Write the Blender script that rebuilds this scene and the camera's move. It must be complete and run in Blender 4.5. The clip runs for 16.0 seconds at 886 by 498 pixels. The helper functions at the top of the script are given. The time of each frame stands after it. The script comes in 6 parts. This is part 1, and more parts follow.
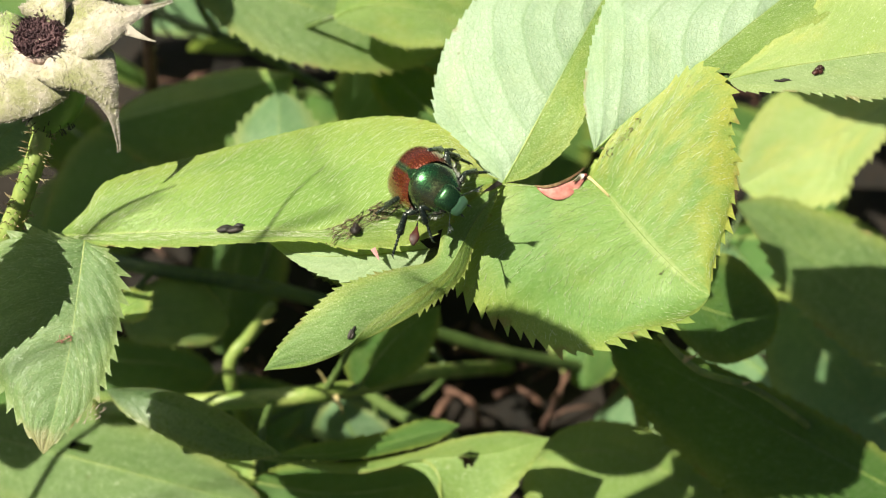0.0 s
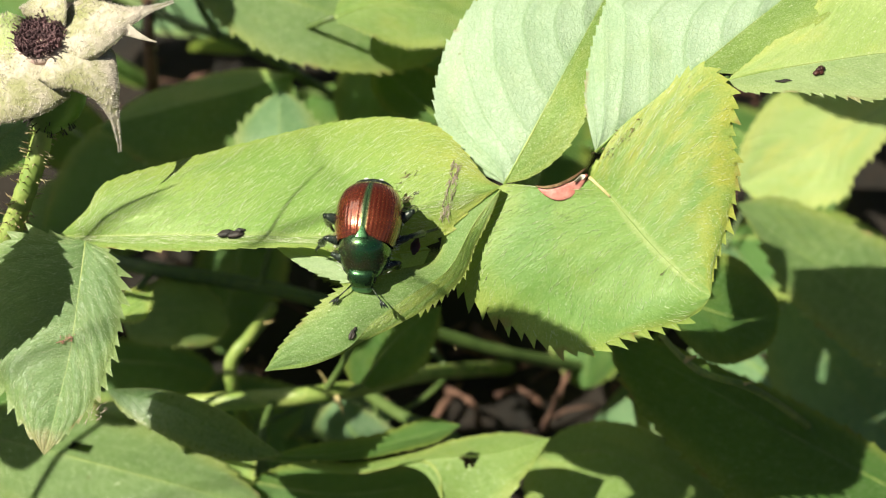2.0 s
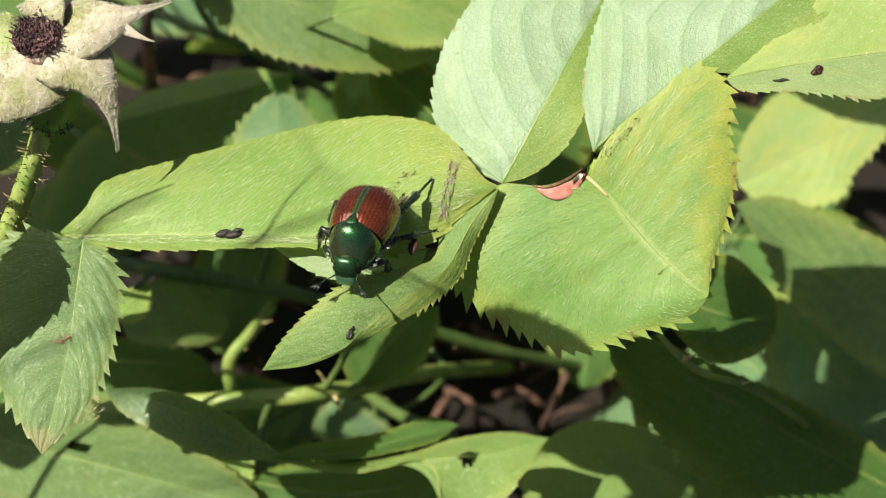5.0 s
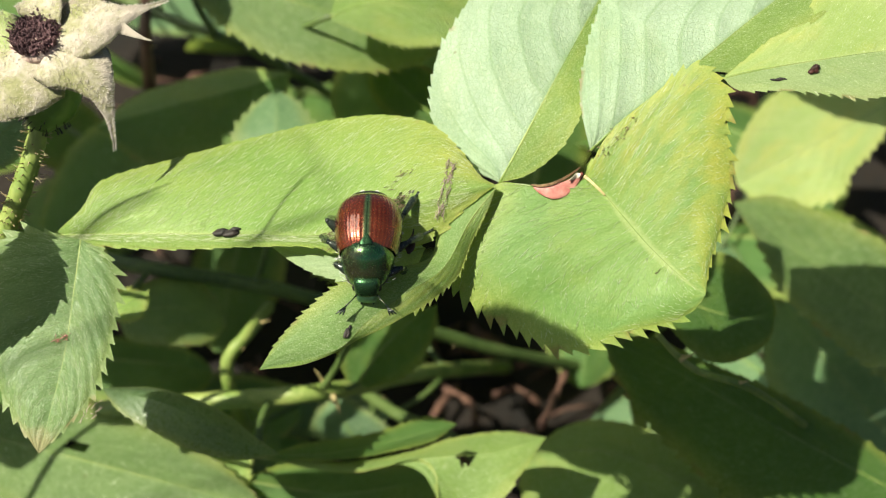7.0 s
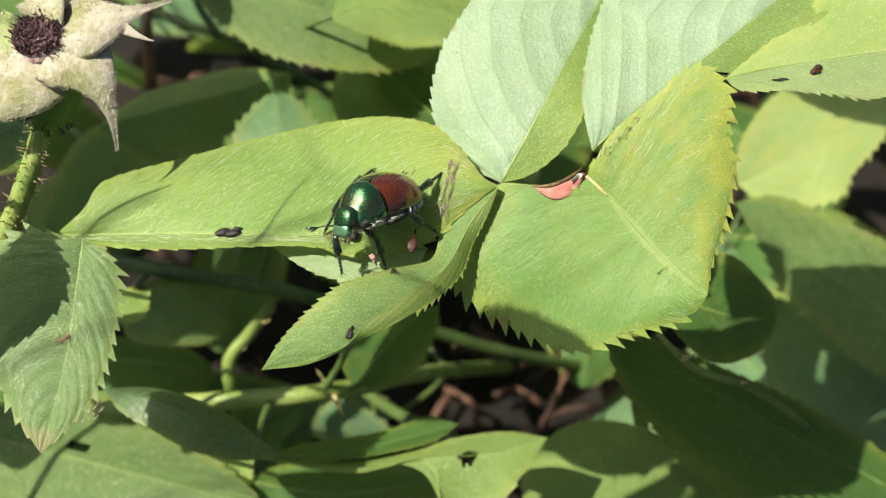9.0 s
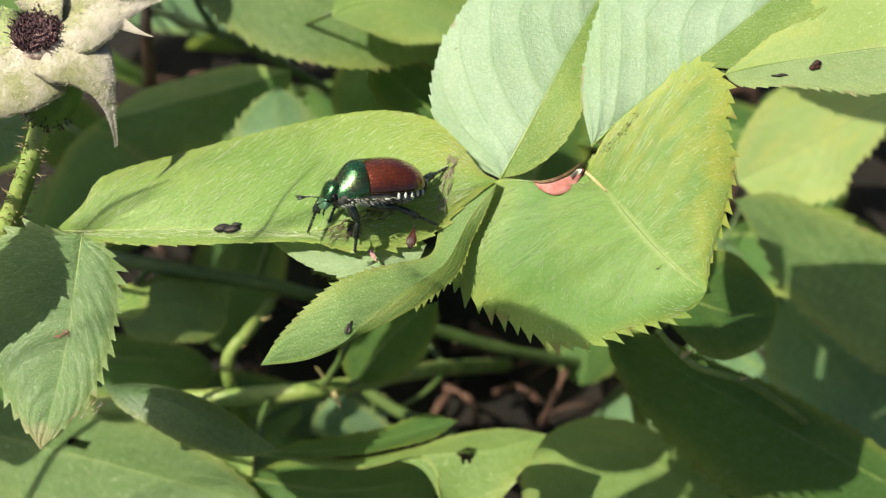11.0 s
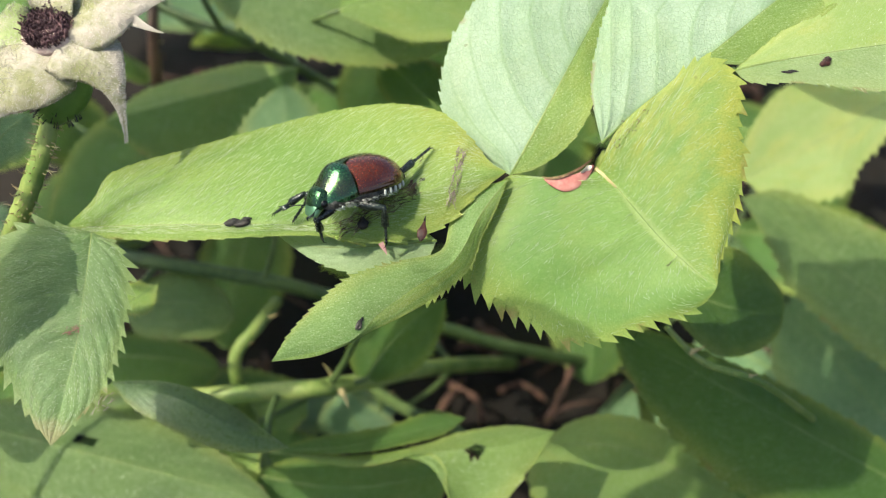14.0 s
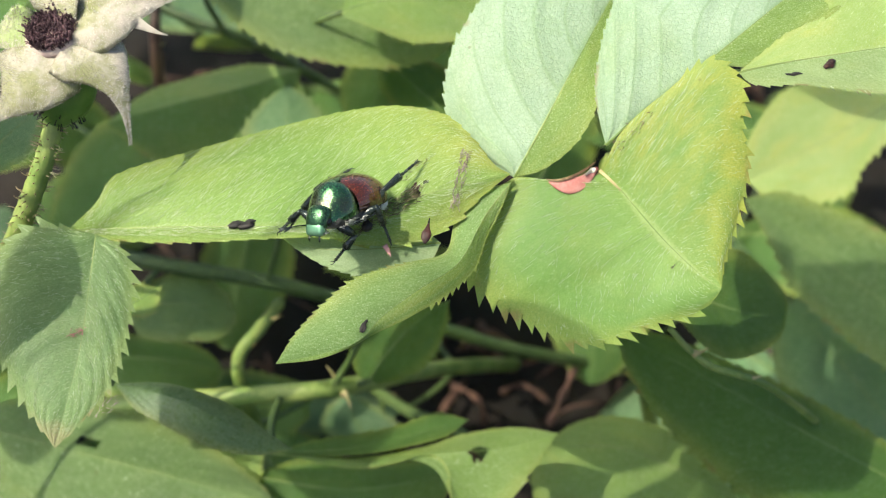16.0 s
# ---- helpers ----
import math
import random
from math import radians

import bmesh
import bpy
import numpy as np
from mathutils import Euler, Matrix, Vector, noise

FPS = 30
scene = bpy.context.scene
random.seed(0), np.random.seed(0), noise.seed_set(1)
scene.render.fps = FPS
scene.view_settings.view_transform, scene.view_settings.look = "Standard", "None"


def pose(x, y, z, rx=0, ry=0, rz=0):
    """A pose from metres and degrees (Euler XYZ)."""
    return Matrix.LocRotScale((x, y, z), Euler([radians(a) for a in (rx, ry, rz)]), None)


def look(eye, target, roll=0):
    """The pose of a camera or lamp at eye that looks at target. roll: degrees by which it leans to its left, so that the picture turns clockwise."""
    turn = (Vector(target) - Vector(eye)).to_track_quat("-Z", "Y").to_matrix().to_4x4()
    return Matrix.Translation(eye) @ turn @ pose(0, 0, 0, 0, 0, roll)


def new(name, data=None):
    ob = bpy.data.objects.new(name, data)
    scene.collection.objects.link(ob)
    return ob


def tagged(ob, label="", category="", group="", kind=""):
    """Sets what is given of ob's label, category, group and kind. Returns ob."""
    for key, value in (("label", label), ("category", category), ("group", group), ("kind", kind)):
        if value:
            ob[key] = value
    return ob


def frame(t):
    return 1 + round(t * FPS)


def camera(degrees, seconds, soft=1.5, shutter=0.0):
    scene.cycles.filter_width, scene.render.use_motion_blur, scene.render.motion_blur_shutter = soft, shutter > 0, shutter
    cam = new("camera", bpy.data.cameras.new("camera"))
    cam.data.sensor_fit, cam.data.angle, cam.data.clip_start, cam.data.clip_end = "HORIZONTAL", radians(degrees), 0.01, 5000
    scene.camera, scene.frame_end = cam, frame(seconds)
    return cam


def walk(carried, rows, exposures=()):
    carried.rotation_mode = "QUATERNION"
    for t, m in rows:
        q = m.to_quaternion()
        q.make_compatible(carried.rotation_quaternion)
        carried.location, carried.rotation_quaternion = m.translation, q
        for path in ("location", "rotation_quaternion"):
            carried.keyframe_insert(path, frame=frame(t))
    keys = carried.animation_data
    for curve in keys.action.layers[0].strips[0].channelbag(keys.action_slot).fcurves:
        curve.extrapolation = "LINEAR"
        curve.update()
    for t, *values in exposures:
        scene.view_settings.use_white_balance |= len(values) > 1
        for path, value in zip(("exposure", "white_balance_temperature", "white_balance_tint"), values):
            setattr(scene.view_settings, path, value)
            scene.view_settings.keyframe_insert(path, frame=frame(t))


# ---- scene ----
# All measures below are in millimetres unless they pass through MM.
MM = 0.001
cam = camera(40, 16.0, soft=1.15)
cam.data.dof.use_dof = True
cam.data.dof.focus_distance = 0.1045
cam.data.dof.aperture_fstop = 34
walk(cam, [
    (0, pose(0.00000, -0.07637, 0.16637, 45, 0, 0)),
    (0.5, pose(0.00005, -0.07637, 0.16637, 45, 0, 0)),
    (1, pose(0.00013, -0.07637, 0.16637, 45, 0, 0)),
    (1.5, pose(0.00003, -0.07635, 0.16639, 45, 0, 0)),
    (2, pose(-0.00008, -0.07633, 0.16640, 45, 0, 0)),
    (2.5, pose(-0.00013, -0.07635, 0.16639, 45, 0, 0)),
    (3, pose(-0.00002, -0.07637, 0.16637, 45, 0, 0)),
    (3.5, pose(0.00003, -0.07637, 0.16637, 45, 0, 0)),
    (4, pose(0.00003, -0.07637, 0.16637, 45, 0, 0)),
    (6.5, pose(0.00033, -0.07640, 0.16633, 45, 0, 0)),
    (7, pose(0.00035, -0.07642, 0.16631, 45, 0, 0)),
    (7.5, pose(0.00025, -0.07640, 0.16633, 45, 0, 0)),
    (8, pose(0.00015, -0.07642, 0.16631, 45, 0, 0)),
    (8.5, pose(0.00015, -0.07642, 0.16631, 45, 0, 0)),
    (9, pose(0.00017, -0.07640, 0.16633, 45, 0, 0)),
    (11.5, pose(0.00030, -0.07670, 0.16603, 45, 0, 0)),
    (12, pose(0.00035, -0.07669, 0.16605, 45, 0, 0)),
    (12.5, pose(-0.00015, -0.07686, 0.16587, 45, 0, 0)),
    (13, pose(-0.00040, -0.07690, 0.16584, 45, 0, 0)),
    (13.5, pose(-0.00055, -0.07690, 0.16584, 45, 0, 0)),
    (14, pose(-0.00065, -0.07690, 0.16584, 45, 0, 0)),
    (14.5, pose(-0.00083, -0.07686, 0.16587, 45, 0, 0)),
    (15, pose(-0.00078, -0.07681, 0.16592, 45, 0, 0)),
    (15.5, pose(-0.00090, -0.07681, 0.16592, 45, 0, 0)),
    (16, pose(-0.00100, -0.07676, 0.16598, 45, 0, 0)),
], exposures=[(0, 0.90), (3.5, 0.88), (7.0, 1.37), (9.0, 1.60), (11.5, 2.15), (12.5, 2.80), (14.5, 3.08), (16, 3.10)])

# ---- light: the sun from the left, behind the eye, and the sky ----
SUN_TO = Vector((-0.504, -0.210, 0.838)).normalized()
world = bpy.data.worlds.new("sky")
scene.world = world
world.use_nodes = True
wn = world.node_tree
sky = wn.nodes.new("ShaderNodeTexSky")
sky.sky_type = "NISHITA"
sky.sun_disc = False
sky.sun_elevation = math.asin(SUN_TO.z)
sky.sun_rotation = math.atan2(SUN_TO.x, SUN_TO.y)
wn.links.new(sky.outputs[0], wn.nodes["Background"].inputs[0])
wn.nodes["Background"].inputs[1].default_value = 0.016
sun = new("sun", bpy.data.lights.new("sun", "SUN"))
sun.data.energy = 5.0
sun.data.angle = radians(0.53)
sun.data.color = (1.0, 0.95, 0.76)
sun.matrix_world = look(SUN_TO * 5, (0, 0, 0))


def cloud():
    """A thin cloud that drifts before the sun: open at its front edge, denser behind."""
    mat = bpy.data.materials.new("thin_cloud")
    mat.use_nodes = True
    nt = mat.node_tree
    nodes, links = nt.nodes, nt.links
    nodes.remove(nodes["Principled BSDF"])
    co = nodes.new("ShaderNodeTexCoord")
    sep = nodes.new("ShaderNodeSeparateXYZ")
    links.new(co.outputs["Object"], sep.inputs[0])
    rng = nodes.new("ShaderNodeMapRange")
    rng.inputs[1].default_value, rng.inputs[2].default_value = 33.0, 23.9
    rng.inputs[3].default_value, rng.inputs[4].default_value = 0.0, 0.42
    links.new(sep.outputs[0], rng.inputs[0])
    dense = nodes.new("ShaderNodeMapRange")
    dense.inputs[1].default_value, dense.inputs[2].default_value = 23.9, 22.6
    dense.inputs[3].default_value, dense.inputs[4].default_value = 0.0, 0.25
    links.new(sep.outputs[0], dense.inputs[0])
    both = nodes.new("ShaderNodeMath")
    links.new(rng.outputs[0], both.inputs[0])
    links.new(dense.outputs[0], both.inputs[1])
    lumps = nodes.new("ShaderNodeTexNoise")
    lumps.inputs["Scale"].default_value = 0.15
    links.new(co.outputs["Object"], lumps.inputs["Vector"])
    mul = nodes.new("ShaderNodeMath")
    mul.operation = "MULTIPLY_ADD"
    links.new(lumps.outputs[0], mul.inputs[0])
    mul.inputs[1].default_value = 0.05
    links.new(both.outputs[0], mul.inputs[2])
    clear, white, mix = nodes.new("ShaderNodeBsdfTransparent"), nodes.new("ShaderNodeBsdfTranslucent"), nodes.new("ShaderNodeMixShader")
    white.inputs[0].default_value = (0.95, 0.96, 0.98, 1)
    links.new(mul.outputs[0], mix.inputs[0])
    links.new(clear.outputs[0], mix.inputs[1])
    links.new(white.outputs[0], mix.inputs[2])
    links.new(mix.outputs[0], nodes["Material Output"].inputs[0])
    # a flat lens of vapour with a lumpy rim, 80 m long
    verts, faces, rings, segs = [], [], 10, 40
    for i in range(rings + 1):
        th = math.pi * i / rings
        for k in range(segs):
            a = 2 * math.pi * k / segs
            r = 1 + 0.12 * noise.noise((math.cos(a) * 2, math.sin(a) * 2, th))
            verts.append((40 * r * math.sin(th) * math.cos(a), 40 * r * math.sin(th) * math.sin(a), 2.5 * math.cos(th)))
    for i in range(rings):
        for k in range(segs):
            faces.append((i * segs + k, (i + 1) * segs + k, (i + 1) * segs + (k + 1) % segs, i * segs + (k + 1) % segs))
    me = bpy.data.meshes.new("cloud")
    me.from_pydata(verts, [], faces)
    me.materials.append(mat)
    return tagged(new("cloud", me), "thin white cloud drifting across the sun", "cloud")


CLOUD = cloud()


# ---- materials ----
class Nodes:
    """A short way to write node trees."""

    def __init__(self, name):
        self.mat = bpy.data.materials.new(name)
        self.mat.use_nodes = True
        self.nt = self.mat.node_tree
        self.out = self.nt.nodes["Material Output"]
        self.bsdf = self.nt.nodes["Principled BSDF"]

    def put(self, socket, value):
        if isinstance(value, bpy.types.NodeSocket):
            self.nt.links.new(value, socket)
        elif isinstance(value, (tuple, list)) and len(value) == 3 and socket.type == "RGBA":
            socket.default_value = (*value, 1)
        else:
            socket.default_value = value

    def node(self, kind, ins=(), **attrs):
        n = self.nt.nodes.new("ShaderNode" + kind)
        if "operation" in attrs:
            n.operation = attrs["operation"]
        if "interpolation_type" in attrs:
            n.interpolation_type = attrs["interpolation_type"]
        if "feature" in attrs:
            n.feature = attrs["feature"]
        if "blend_type" in attrs:
            n.data_type, n.blend_type = "RGBA", attrs["blend_type"]
        for k, v in dict(ins).items():
            self.put(n.inputs[k], v)
        return n

    def math(self, op, a, b=0.0, c=0.0):
        return self.node("Math", {0: a, 1: b, 2: c}, operation=op).outputs[0]

    def ramp(self, fac, lo, hi, a=0.0, b=1.0):
        return self.node("MapRange", {0: fac, 1: lo, 2: hi, 3: a, 4: b}, interpolation_type="SMOOTHSTEP").outputs[0]

    def mix(self, fac, a, b, blend="MIX"):
        n = self.node("Mix", blend_type=blend)
        self.put(n.inputs[0], fac)
        self.put(n.inputs[6], a)
        self.put(n.inputs[7], b)
        return n.outputs[2]

    def noise(self, vec, scale, detail=3.0, rough=0.55):
        n = self.node("TexNoise", {"Scale": scale, "Detail": detail, "Roughness": rough})
        if vec is not None:
            self.nt.links.new(vec, n.inputs["Vector"])
        return n.outputs[0]

    def coords(self, kind="Object"):
        return self.node("TexCoord").outputs[kind]

    def xyz(self, vec):
        return self.node("SeparateXYZ", {0: vec}).outputs

    def vec(self, x, y, z=0.0):
        return self.node("CombineXYZ", {0: x, 1: y, 2: z}).outputs[0]

    def bump(self, height, strength, dist):
        return self.node("Bump", {"Height": height, "Strength": strength, "Distance": dist}).outputs[0]

    def set(self, **ins):
        for k, v in ins.items():
            self.put(self.bsdf.inputs[k.replace("_", " ")], v)
        return self.mat


def leaf_material(name, deep, light, vein, yellow=(0.42, 0.40, 0.06), yellow_amount=0.3, gloss=0.42, veins=9.0,
                  net=0.0, through_light=0.28, hair=1.0, bump=0.5, edge_yellow=0.5, vein_show=0.06, brown=0.7, vein_width=0.11, sheen=0.04, spec=0.36, one_side=0.0, lean_by=0.34, relief=None, tip_yellow=0.0, rib_show=0.5, tip_brown=0.0):
    """A rose leaf: side veins that run to the margin, fine hairs, yellowing towards the margin."""
    n = Nodes(name)
    x, y, _ = n.xyz(n.coords("UV"))
    side = n.math("MULTIPLY", n.math("ABSOLUTE", n.math("SUBTRACT", y, 0.5)), 2.0)
    rnd = n.node("ObjectInfo").outputs["Random"]
    obj = n.coords("Object")
    # position along the side veins, which lean towards the tip
    slant = n.math("SUBTRACT", x, n.math("MULTIPLY", n.math("POWER", side, 1.25), lean_by))
    wob = n.math("MULTIPLY", n.math("SUBTRACT", n.noise(obj, 160), 0.5), 0.035)
    cell = n.math("FRACT", n.math("MULTIPLY", n.math("ADD", slant, wob), veins))
    d = n.math("ABSOLUTE", n.math("SUBTRACT", cell, 0.5))
    line = n.ramp(d, 0.012, vein_width, 1.0, 0.0)
    line = n.math("MULTIPLY", line, n.ramp(side, 0.75, 1.0, 1.0, 0.3))
    rib = n.ramp(side, 0.012, 0.05, 1.0, 0.0)
    quilt = n.ramp(d, 0.0, 0.4)
    # fine hairs that lie along the side veins
    lean = n.math("ADD", slant, n.math("MULTIPLY", n.math("SUBTRACT", n.noise(obj, 120, 2.0), 0.5), 0.05))
    streak = n.noise(n.vec(n.math("MULTIPLY", lean, 240.0), n.math("MULTIPLY", side, 13.0), rnd), 1.0, 3.0, 0.65)
    streak = n.ramp(streak, 0.46, 0.74)
    grain = n.noise(obj, 2600, 3.0)
    fleck = n.noise(obj, 7000, 2.0)
    blotch = n.noise(n.vec(n.math("ADD", n.math("MULTIPLY", x, 3.0), n.math("MULTIPLY", rnd, 40.0)), n.math("MULTIPLY", y, 3.0)), 1.0, 4.0)
    net_d = n.node("TexVoronoi", {"Vector": obj, "Scale": 1900.0}, feature="DISTANCE_TO_EDGE").outputs[0]
    net_line = n.ramp(net_d, 0.02, 0.14, 1.0, 0.0)
    col = n.mix(n.ramp(blotch, 0.3, 0.7), deep, light)
    col = n.mix(n.math("MULTIPLY", n.ramp(grain, 0.35, 0.7), 0.35), col, light)
    near_edge = n.math("MULTIPLY", n.ramp(n.math("ADD", side, n.math("MULTIPLY", blotch, 0.5)), 0.85, 1.4), edge_yellow)
    patch = n.math("MULTIPLY", n.ramp(n.noise(n.vec(n.math("MULTIPLY", x, 2.2), n.math("MULTIPLY", y, 2.2), n.math("MULTIPLY", rnd, 60.0)), 1.3, 5.0, 0.62), 0.48, 0.68), yellow_amount)
    col = n.mix(n.math("MAXIMUM", near_edge, patch), col, yellow)
    if tip_yellow:
        end = n.math("MULTIPLY", n.ramp(n.math("ADD", x, n.math("MULTIPLY", n.math("SUBTRACT", blotch, 0.5), 0.35)), 0.62, 1.0), n.ramp(side, 0.1, 0.8))
        col = n.mix(n.math("MULTIPLY", end, tip_yellow), col, yellow)
    if tip_brown:
        dry = n.ramp(n.math("ADD", x, n.math("MULTIPLY", n.math("SUBTRACT", n.noise(obj, 420, 3.0), 0.5), 0.16)), 0.86, 0.93)
        col = n.mix(n.math("MULTIPLY", dry, tip_brown), col, (0.40, 0.31, 0.17))
    if one_side:
        # one half of the blade has yellowed more, in streaks
        half = n.math("MULTIPLY", n.ramp(y, 0.62, 0.12), n.ramp(n.noise(n.vec(n.math("MULTIPLY", slant, 14.0), n.math("MULTIPLY", side, 3.0)), 1.0, 4.0), 0.3, 0.65))
        col = n.mix(n.math("MULTIPLY", half, one_side), col, yellow)
    scorched = n.math("MULTIPLY", n.ramp(side, 0.93, 1.0), n.ramp(n.noise(obj, 260, 2.0), 0.58, 0.68))
    col = n.mix(n.math("MULTIPLY", scorched, brown), col, (0.26, 0.12, 0.05))
    col = n.mix(n.math("MAXIMUM", n.math("MULTIPLY", line, vein_show), n.math("MULTIPLY", rib, rib_show)), col, vein)
    if net:
        col = n.mix(n.math("MULTIPLY", net_line, net), col, vein)
    col = n.mix(n.math("MULTIPLY", streak, 0.46 * hair), col, (0.56, 0.66, 0.36))
    col = n.mix(n.ramp(fleck, 0.40, 0.72, 0.0, 0.5), col, deep)
    col = n.mix(n.ramp(fleck, 0.60, 0.25, 0.0, 0.30 * hair), col, (0.55, 0.64, 0.36))
    mottle = n.noise(obj, 700, 4.0, 0.6)
    col = n.mix(n.ramp(mottle, 0.42, 0.72, 0.0, 0.3), col, deep)
    dash = n.noise(n.vec(n.math("MULTIPLY", n.math("ADD", slant, n.math("MULTIPLY", side, 0.12)), 150.0), n.math("MULTIPLY", side, 26.0), n.math("MULTIPLY", rnd, 9.0)), 1.0, 1.0)
    col = n.mix(n.math("MULTIPLY", n.ramp(dash, 0.66, 0.76), 0.7 * hair), col, (0.72, 0.78, 0.50))
    # small specks of dust and rust
    speck = n.ramp(n.noise(obj, 900, 1.0), 0.79, 0.84)
    col = n.mix(n.math("MULTIPLY", speck, 0.5), col, (0.12, 0.08, 0.03))
    h = n.math("ADD", n.math("MULTIPLY", quilt, 1.6 * vein_show if relief is None else relief), n.math("MULTIPLY", streak, 0.18 * hair))
    h = n.math("ADD", h, n.math("ADD", n.math("MULTIPLY", grain, 0.14), n.math("MULTIPLY", fleck, 0.10)))
    if net:
        h = n.math("SUBTRACT", h, n.math("MULTIPLY", net_line, 0.06))
    normal = n.bump(h, bump, 0.0006)
    n.set(Base_Color=col, Roughness=n.ramp(grain, 0.2, 0.8, gloss - 0.08, gloss + 0.12), Normal=normal)
    n.bsdf.inputs["Specular IOR Level"].default_value = spec
    n.bsdf.inputs["Sheen Weight"].default_value = sheen
    n.bsdf.inputs["Sheen Roughness"].default_value = 0.4
    tr = n.node("BsdfTranslucent", {"Color": n.mix(0.6, col, (0.5, 0.62, 0.06), "MIX"), "Normal": normal})
    mixer = n.node("MixShader", {0: through_light})
    n.nt.links.new(n.bsdf.outputs[0], mixer.inputs[1])
    n.nt.links.new(tr.outputs[0], mixer.inputs[2])
    n.nt.links.new(mixer.outputs[0], n.out.inputs[0])
    return n.mat


def skin_material(name, a, b, scale=300.0, rough=0.5, spec=0.5, metal=0.0, bump=0.3, coat=0.0):
    """Two tones of one surface, mixed by noise, with a fine relief."""
    n = Nodes(name)
    obj = n.coords("Object")
    big, small = n.noise(obj, scale, 4.0), n.noise(obj, scale * 7, 3.0)
    col = n.mix(n.ramp(n.math("ADD", n.math("MULTIPLY", big, 0.7), n.math("MULTIPLY", small, 0.3)), 0.38, 0.62), a, b)
    n.set(Base_Color=col, Roughness=n.ramp(small, 0.2, 0.8, rough - 0.1, rough + 0.1), Metallic=metal, Normal=n.bump(n.math("ADD", big, small), bump, 0.0002))
    n.bsdf.inputs["Specular IOR Level"].default_value = spec
    n.bsdf.inputs["Coat Weight"].default_value = coat
    n.bsdf.inputs["Coat Roughness"].default_value = 0.12
    return n.mat


LEAF = leaf_material("leaf_green", (0.13, 0.24, 0.045), (0.22, 0.34, 0.07), (0.30, 0.41, 0.14))
LEAF_DULL = leaf_material("leaf_dull", (0.080, 0.165, 0.042), (0.14, 0.24, 0.065), (0.20, 0.29, 0.10), yellow_amount=0.15)
LEAF_YELLOW = leaf_material("leaf_yellowing", (0.155, 0.285, 0.048), (0.26, 0.39, 0.08), (0.37, 0.45, 0.15), yellow=(0.46, 0.43, 0.06), yellow_amount=0.4, edge_yellow=0.6)
LEAF_CHEWED = leaf_material("leaf_chewed", (0.155, 0.295, 0.052), (0.27, 0.41, 0.092), (0.37, 0.45, 0.15), yellow=(0.46, 0.43, 0.06), yellow_amount=0.15, edge_yellow=0.35, tip_yellow=0.75, hair=0.75, bump=0.6)
LEAF_BROAD = leaf_material("leaf_broad", (0.135, 0.275, 0.058), (0.235, 0.38, 0.095), (0.46, 0.53, 0.22), yellow=(0.48, 0.43, 0.055), yellow_amount=0.15, edge_yellow=0.45, one_side=0.6, lean_by=0.2, hair=0.3, bump=0.45, rib_show=0.6)
LEAF_FOLDED = leaf_material("leaf_folded", (0.125, 0.245, 0.06), (0.20, 0.335, 0.095), (0.28, 0.40, 0.14), yellow_amount=0.1, edge_yellow=0.55)
LEAF_HANGING = leaf_material("leaf_hanging", (0.105, 0.205, 0.065), (0.175, 0.29, 0.105), (0.26, 0.36, 0.17), yellow_amount=0.08, edge_yellow=0.25, gloss=0.38, spec=0.45, bump=0.6, vein_show=0.12, brown=0.9, hair=0.45, tip_brown=0.8)
LEAF_SAGE = leaf_material("leaf_sage", (0.22, 0.33, 0.12), (0.33, 0.44, 0.19), (0.40, 0.50, 0.26), yellow_amount=0.15, edge_yellow=0.2, gloss=0.4, sheen=0.1)
LEAF_MINT = leaf_material("leaf_mint", (0.26, 0.38, 0.19), (0.36, 0.48, 0.27), (0.44, 0.54, 0.34), yellow_amount=0.05, edge_yellow=0.1)
LEAF_GOLD = leaf_material("leaf_golden", (0.30, 0.44, 0.12), (0.44, 0.55, 0.20), (0.50, 0.58, 0.27), yellow=(0.60, 0.54, 0.11), yellow_amount=0.5, through_light=0.32)
LEAF_PALE = leaf_material("leaf_underside", (0.25, 0.37, 0.23), (0.40, 0.51, 0.38), (0.15, 0.27, 0.11), vein_show=0.42, yellow_amount=0.12, net=0.22, veins=6, gloss=0.45, bump=0.55, hair=0.4, edge_yellow=0.05, vein_width=0.08, lean_by=0.5, through_light=0.18, relief=0.34)
# leaf green darkened: the shade deep in the bush is put into the colour
LEAF_SHADED = leaf_material("leaf_shaded", (0.038, 0.115, 0.020), (0.072, 0.175, 0.032), (0.11, 0.22, 0.05), yellow_amount=0.12, gloss=0.45, spec=0.18, sheen=0.0, hair=0.5)
LEAF_BLUE = leaf_material("leaf_bluish", (0.07, 0.18, 0.08), (0.13, 0.26, 0.12), (0.17, 0.30, 0.14), yellow_amount=0.03, gloss=0.38)
LEAF_GLOSSY = leaf_material("leaf_glossy", (0.05, 0.115, 0.04), (0.10, 0.18, 0.07), (0.13, 0.20, 0.07), yellow_amount=0.05, gloss=0.3, spec=0.7, hair=0.6)
STEM = skin_material("green_stem", (0.16, 0.25, 0.05), (0.30, 0.36, 0.10), 200, 0.5)
# darker copy of the green stem, shade in its colour, for canes deep down
STEM_SHADED = skin_material("shaded_green_stem", (0.05, 0.09, 0.02), (0.10, 0.15, 0.04), 200, 0.5)
STEM_RED = skin_material("reddish_stem", (0.08, 0.035, 0.02), (0.17, 0.09, 0.045), 200, 0.5)
THORN = skin_material("thorn", (0.40, 0.30, 0.12), (0.55, 0.45, 0.22), 500, 0.5)
BRISTLE = skin_material("bristle", (0.30, 0.20, 0.11), (0.55, 0.47, 0.28), 900, 0.6)
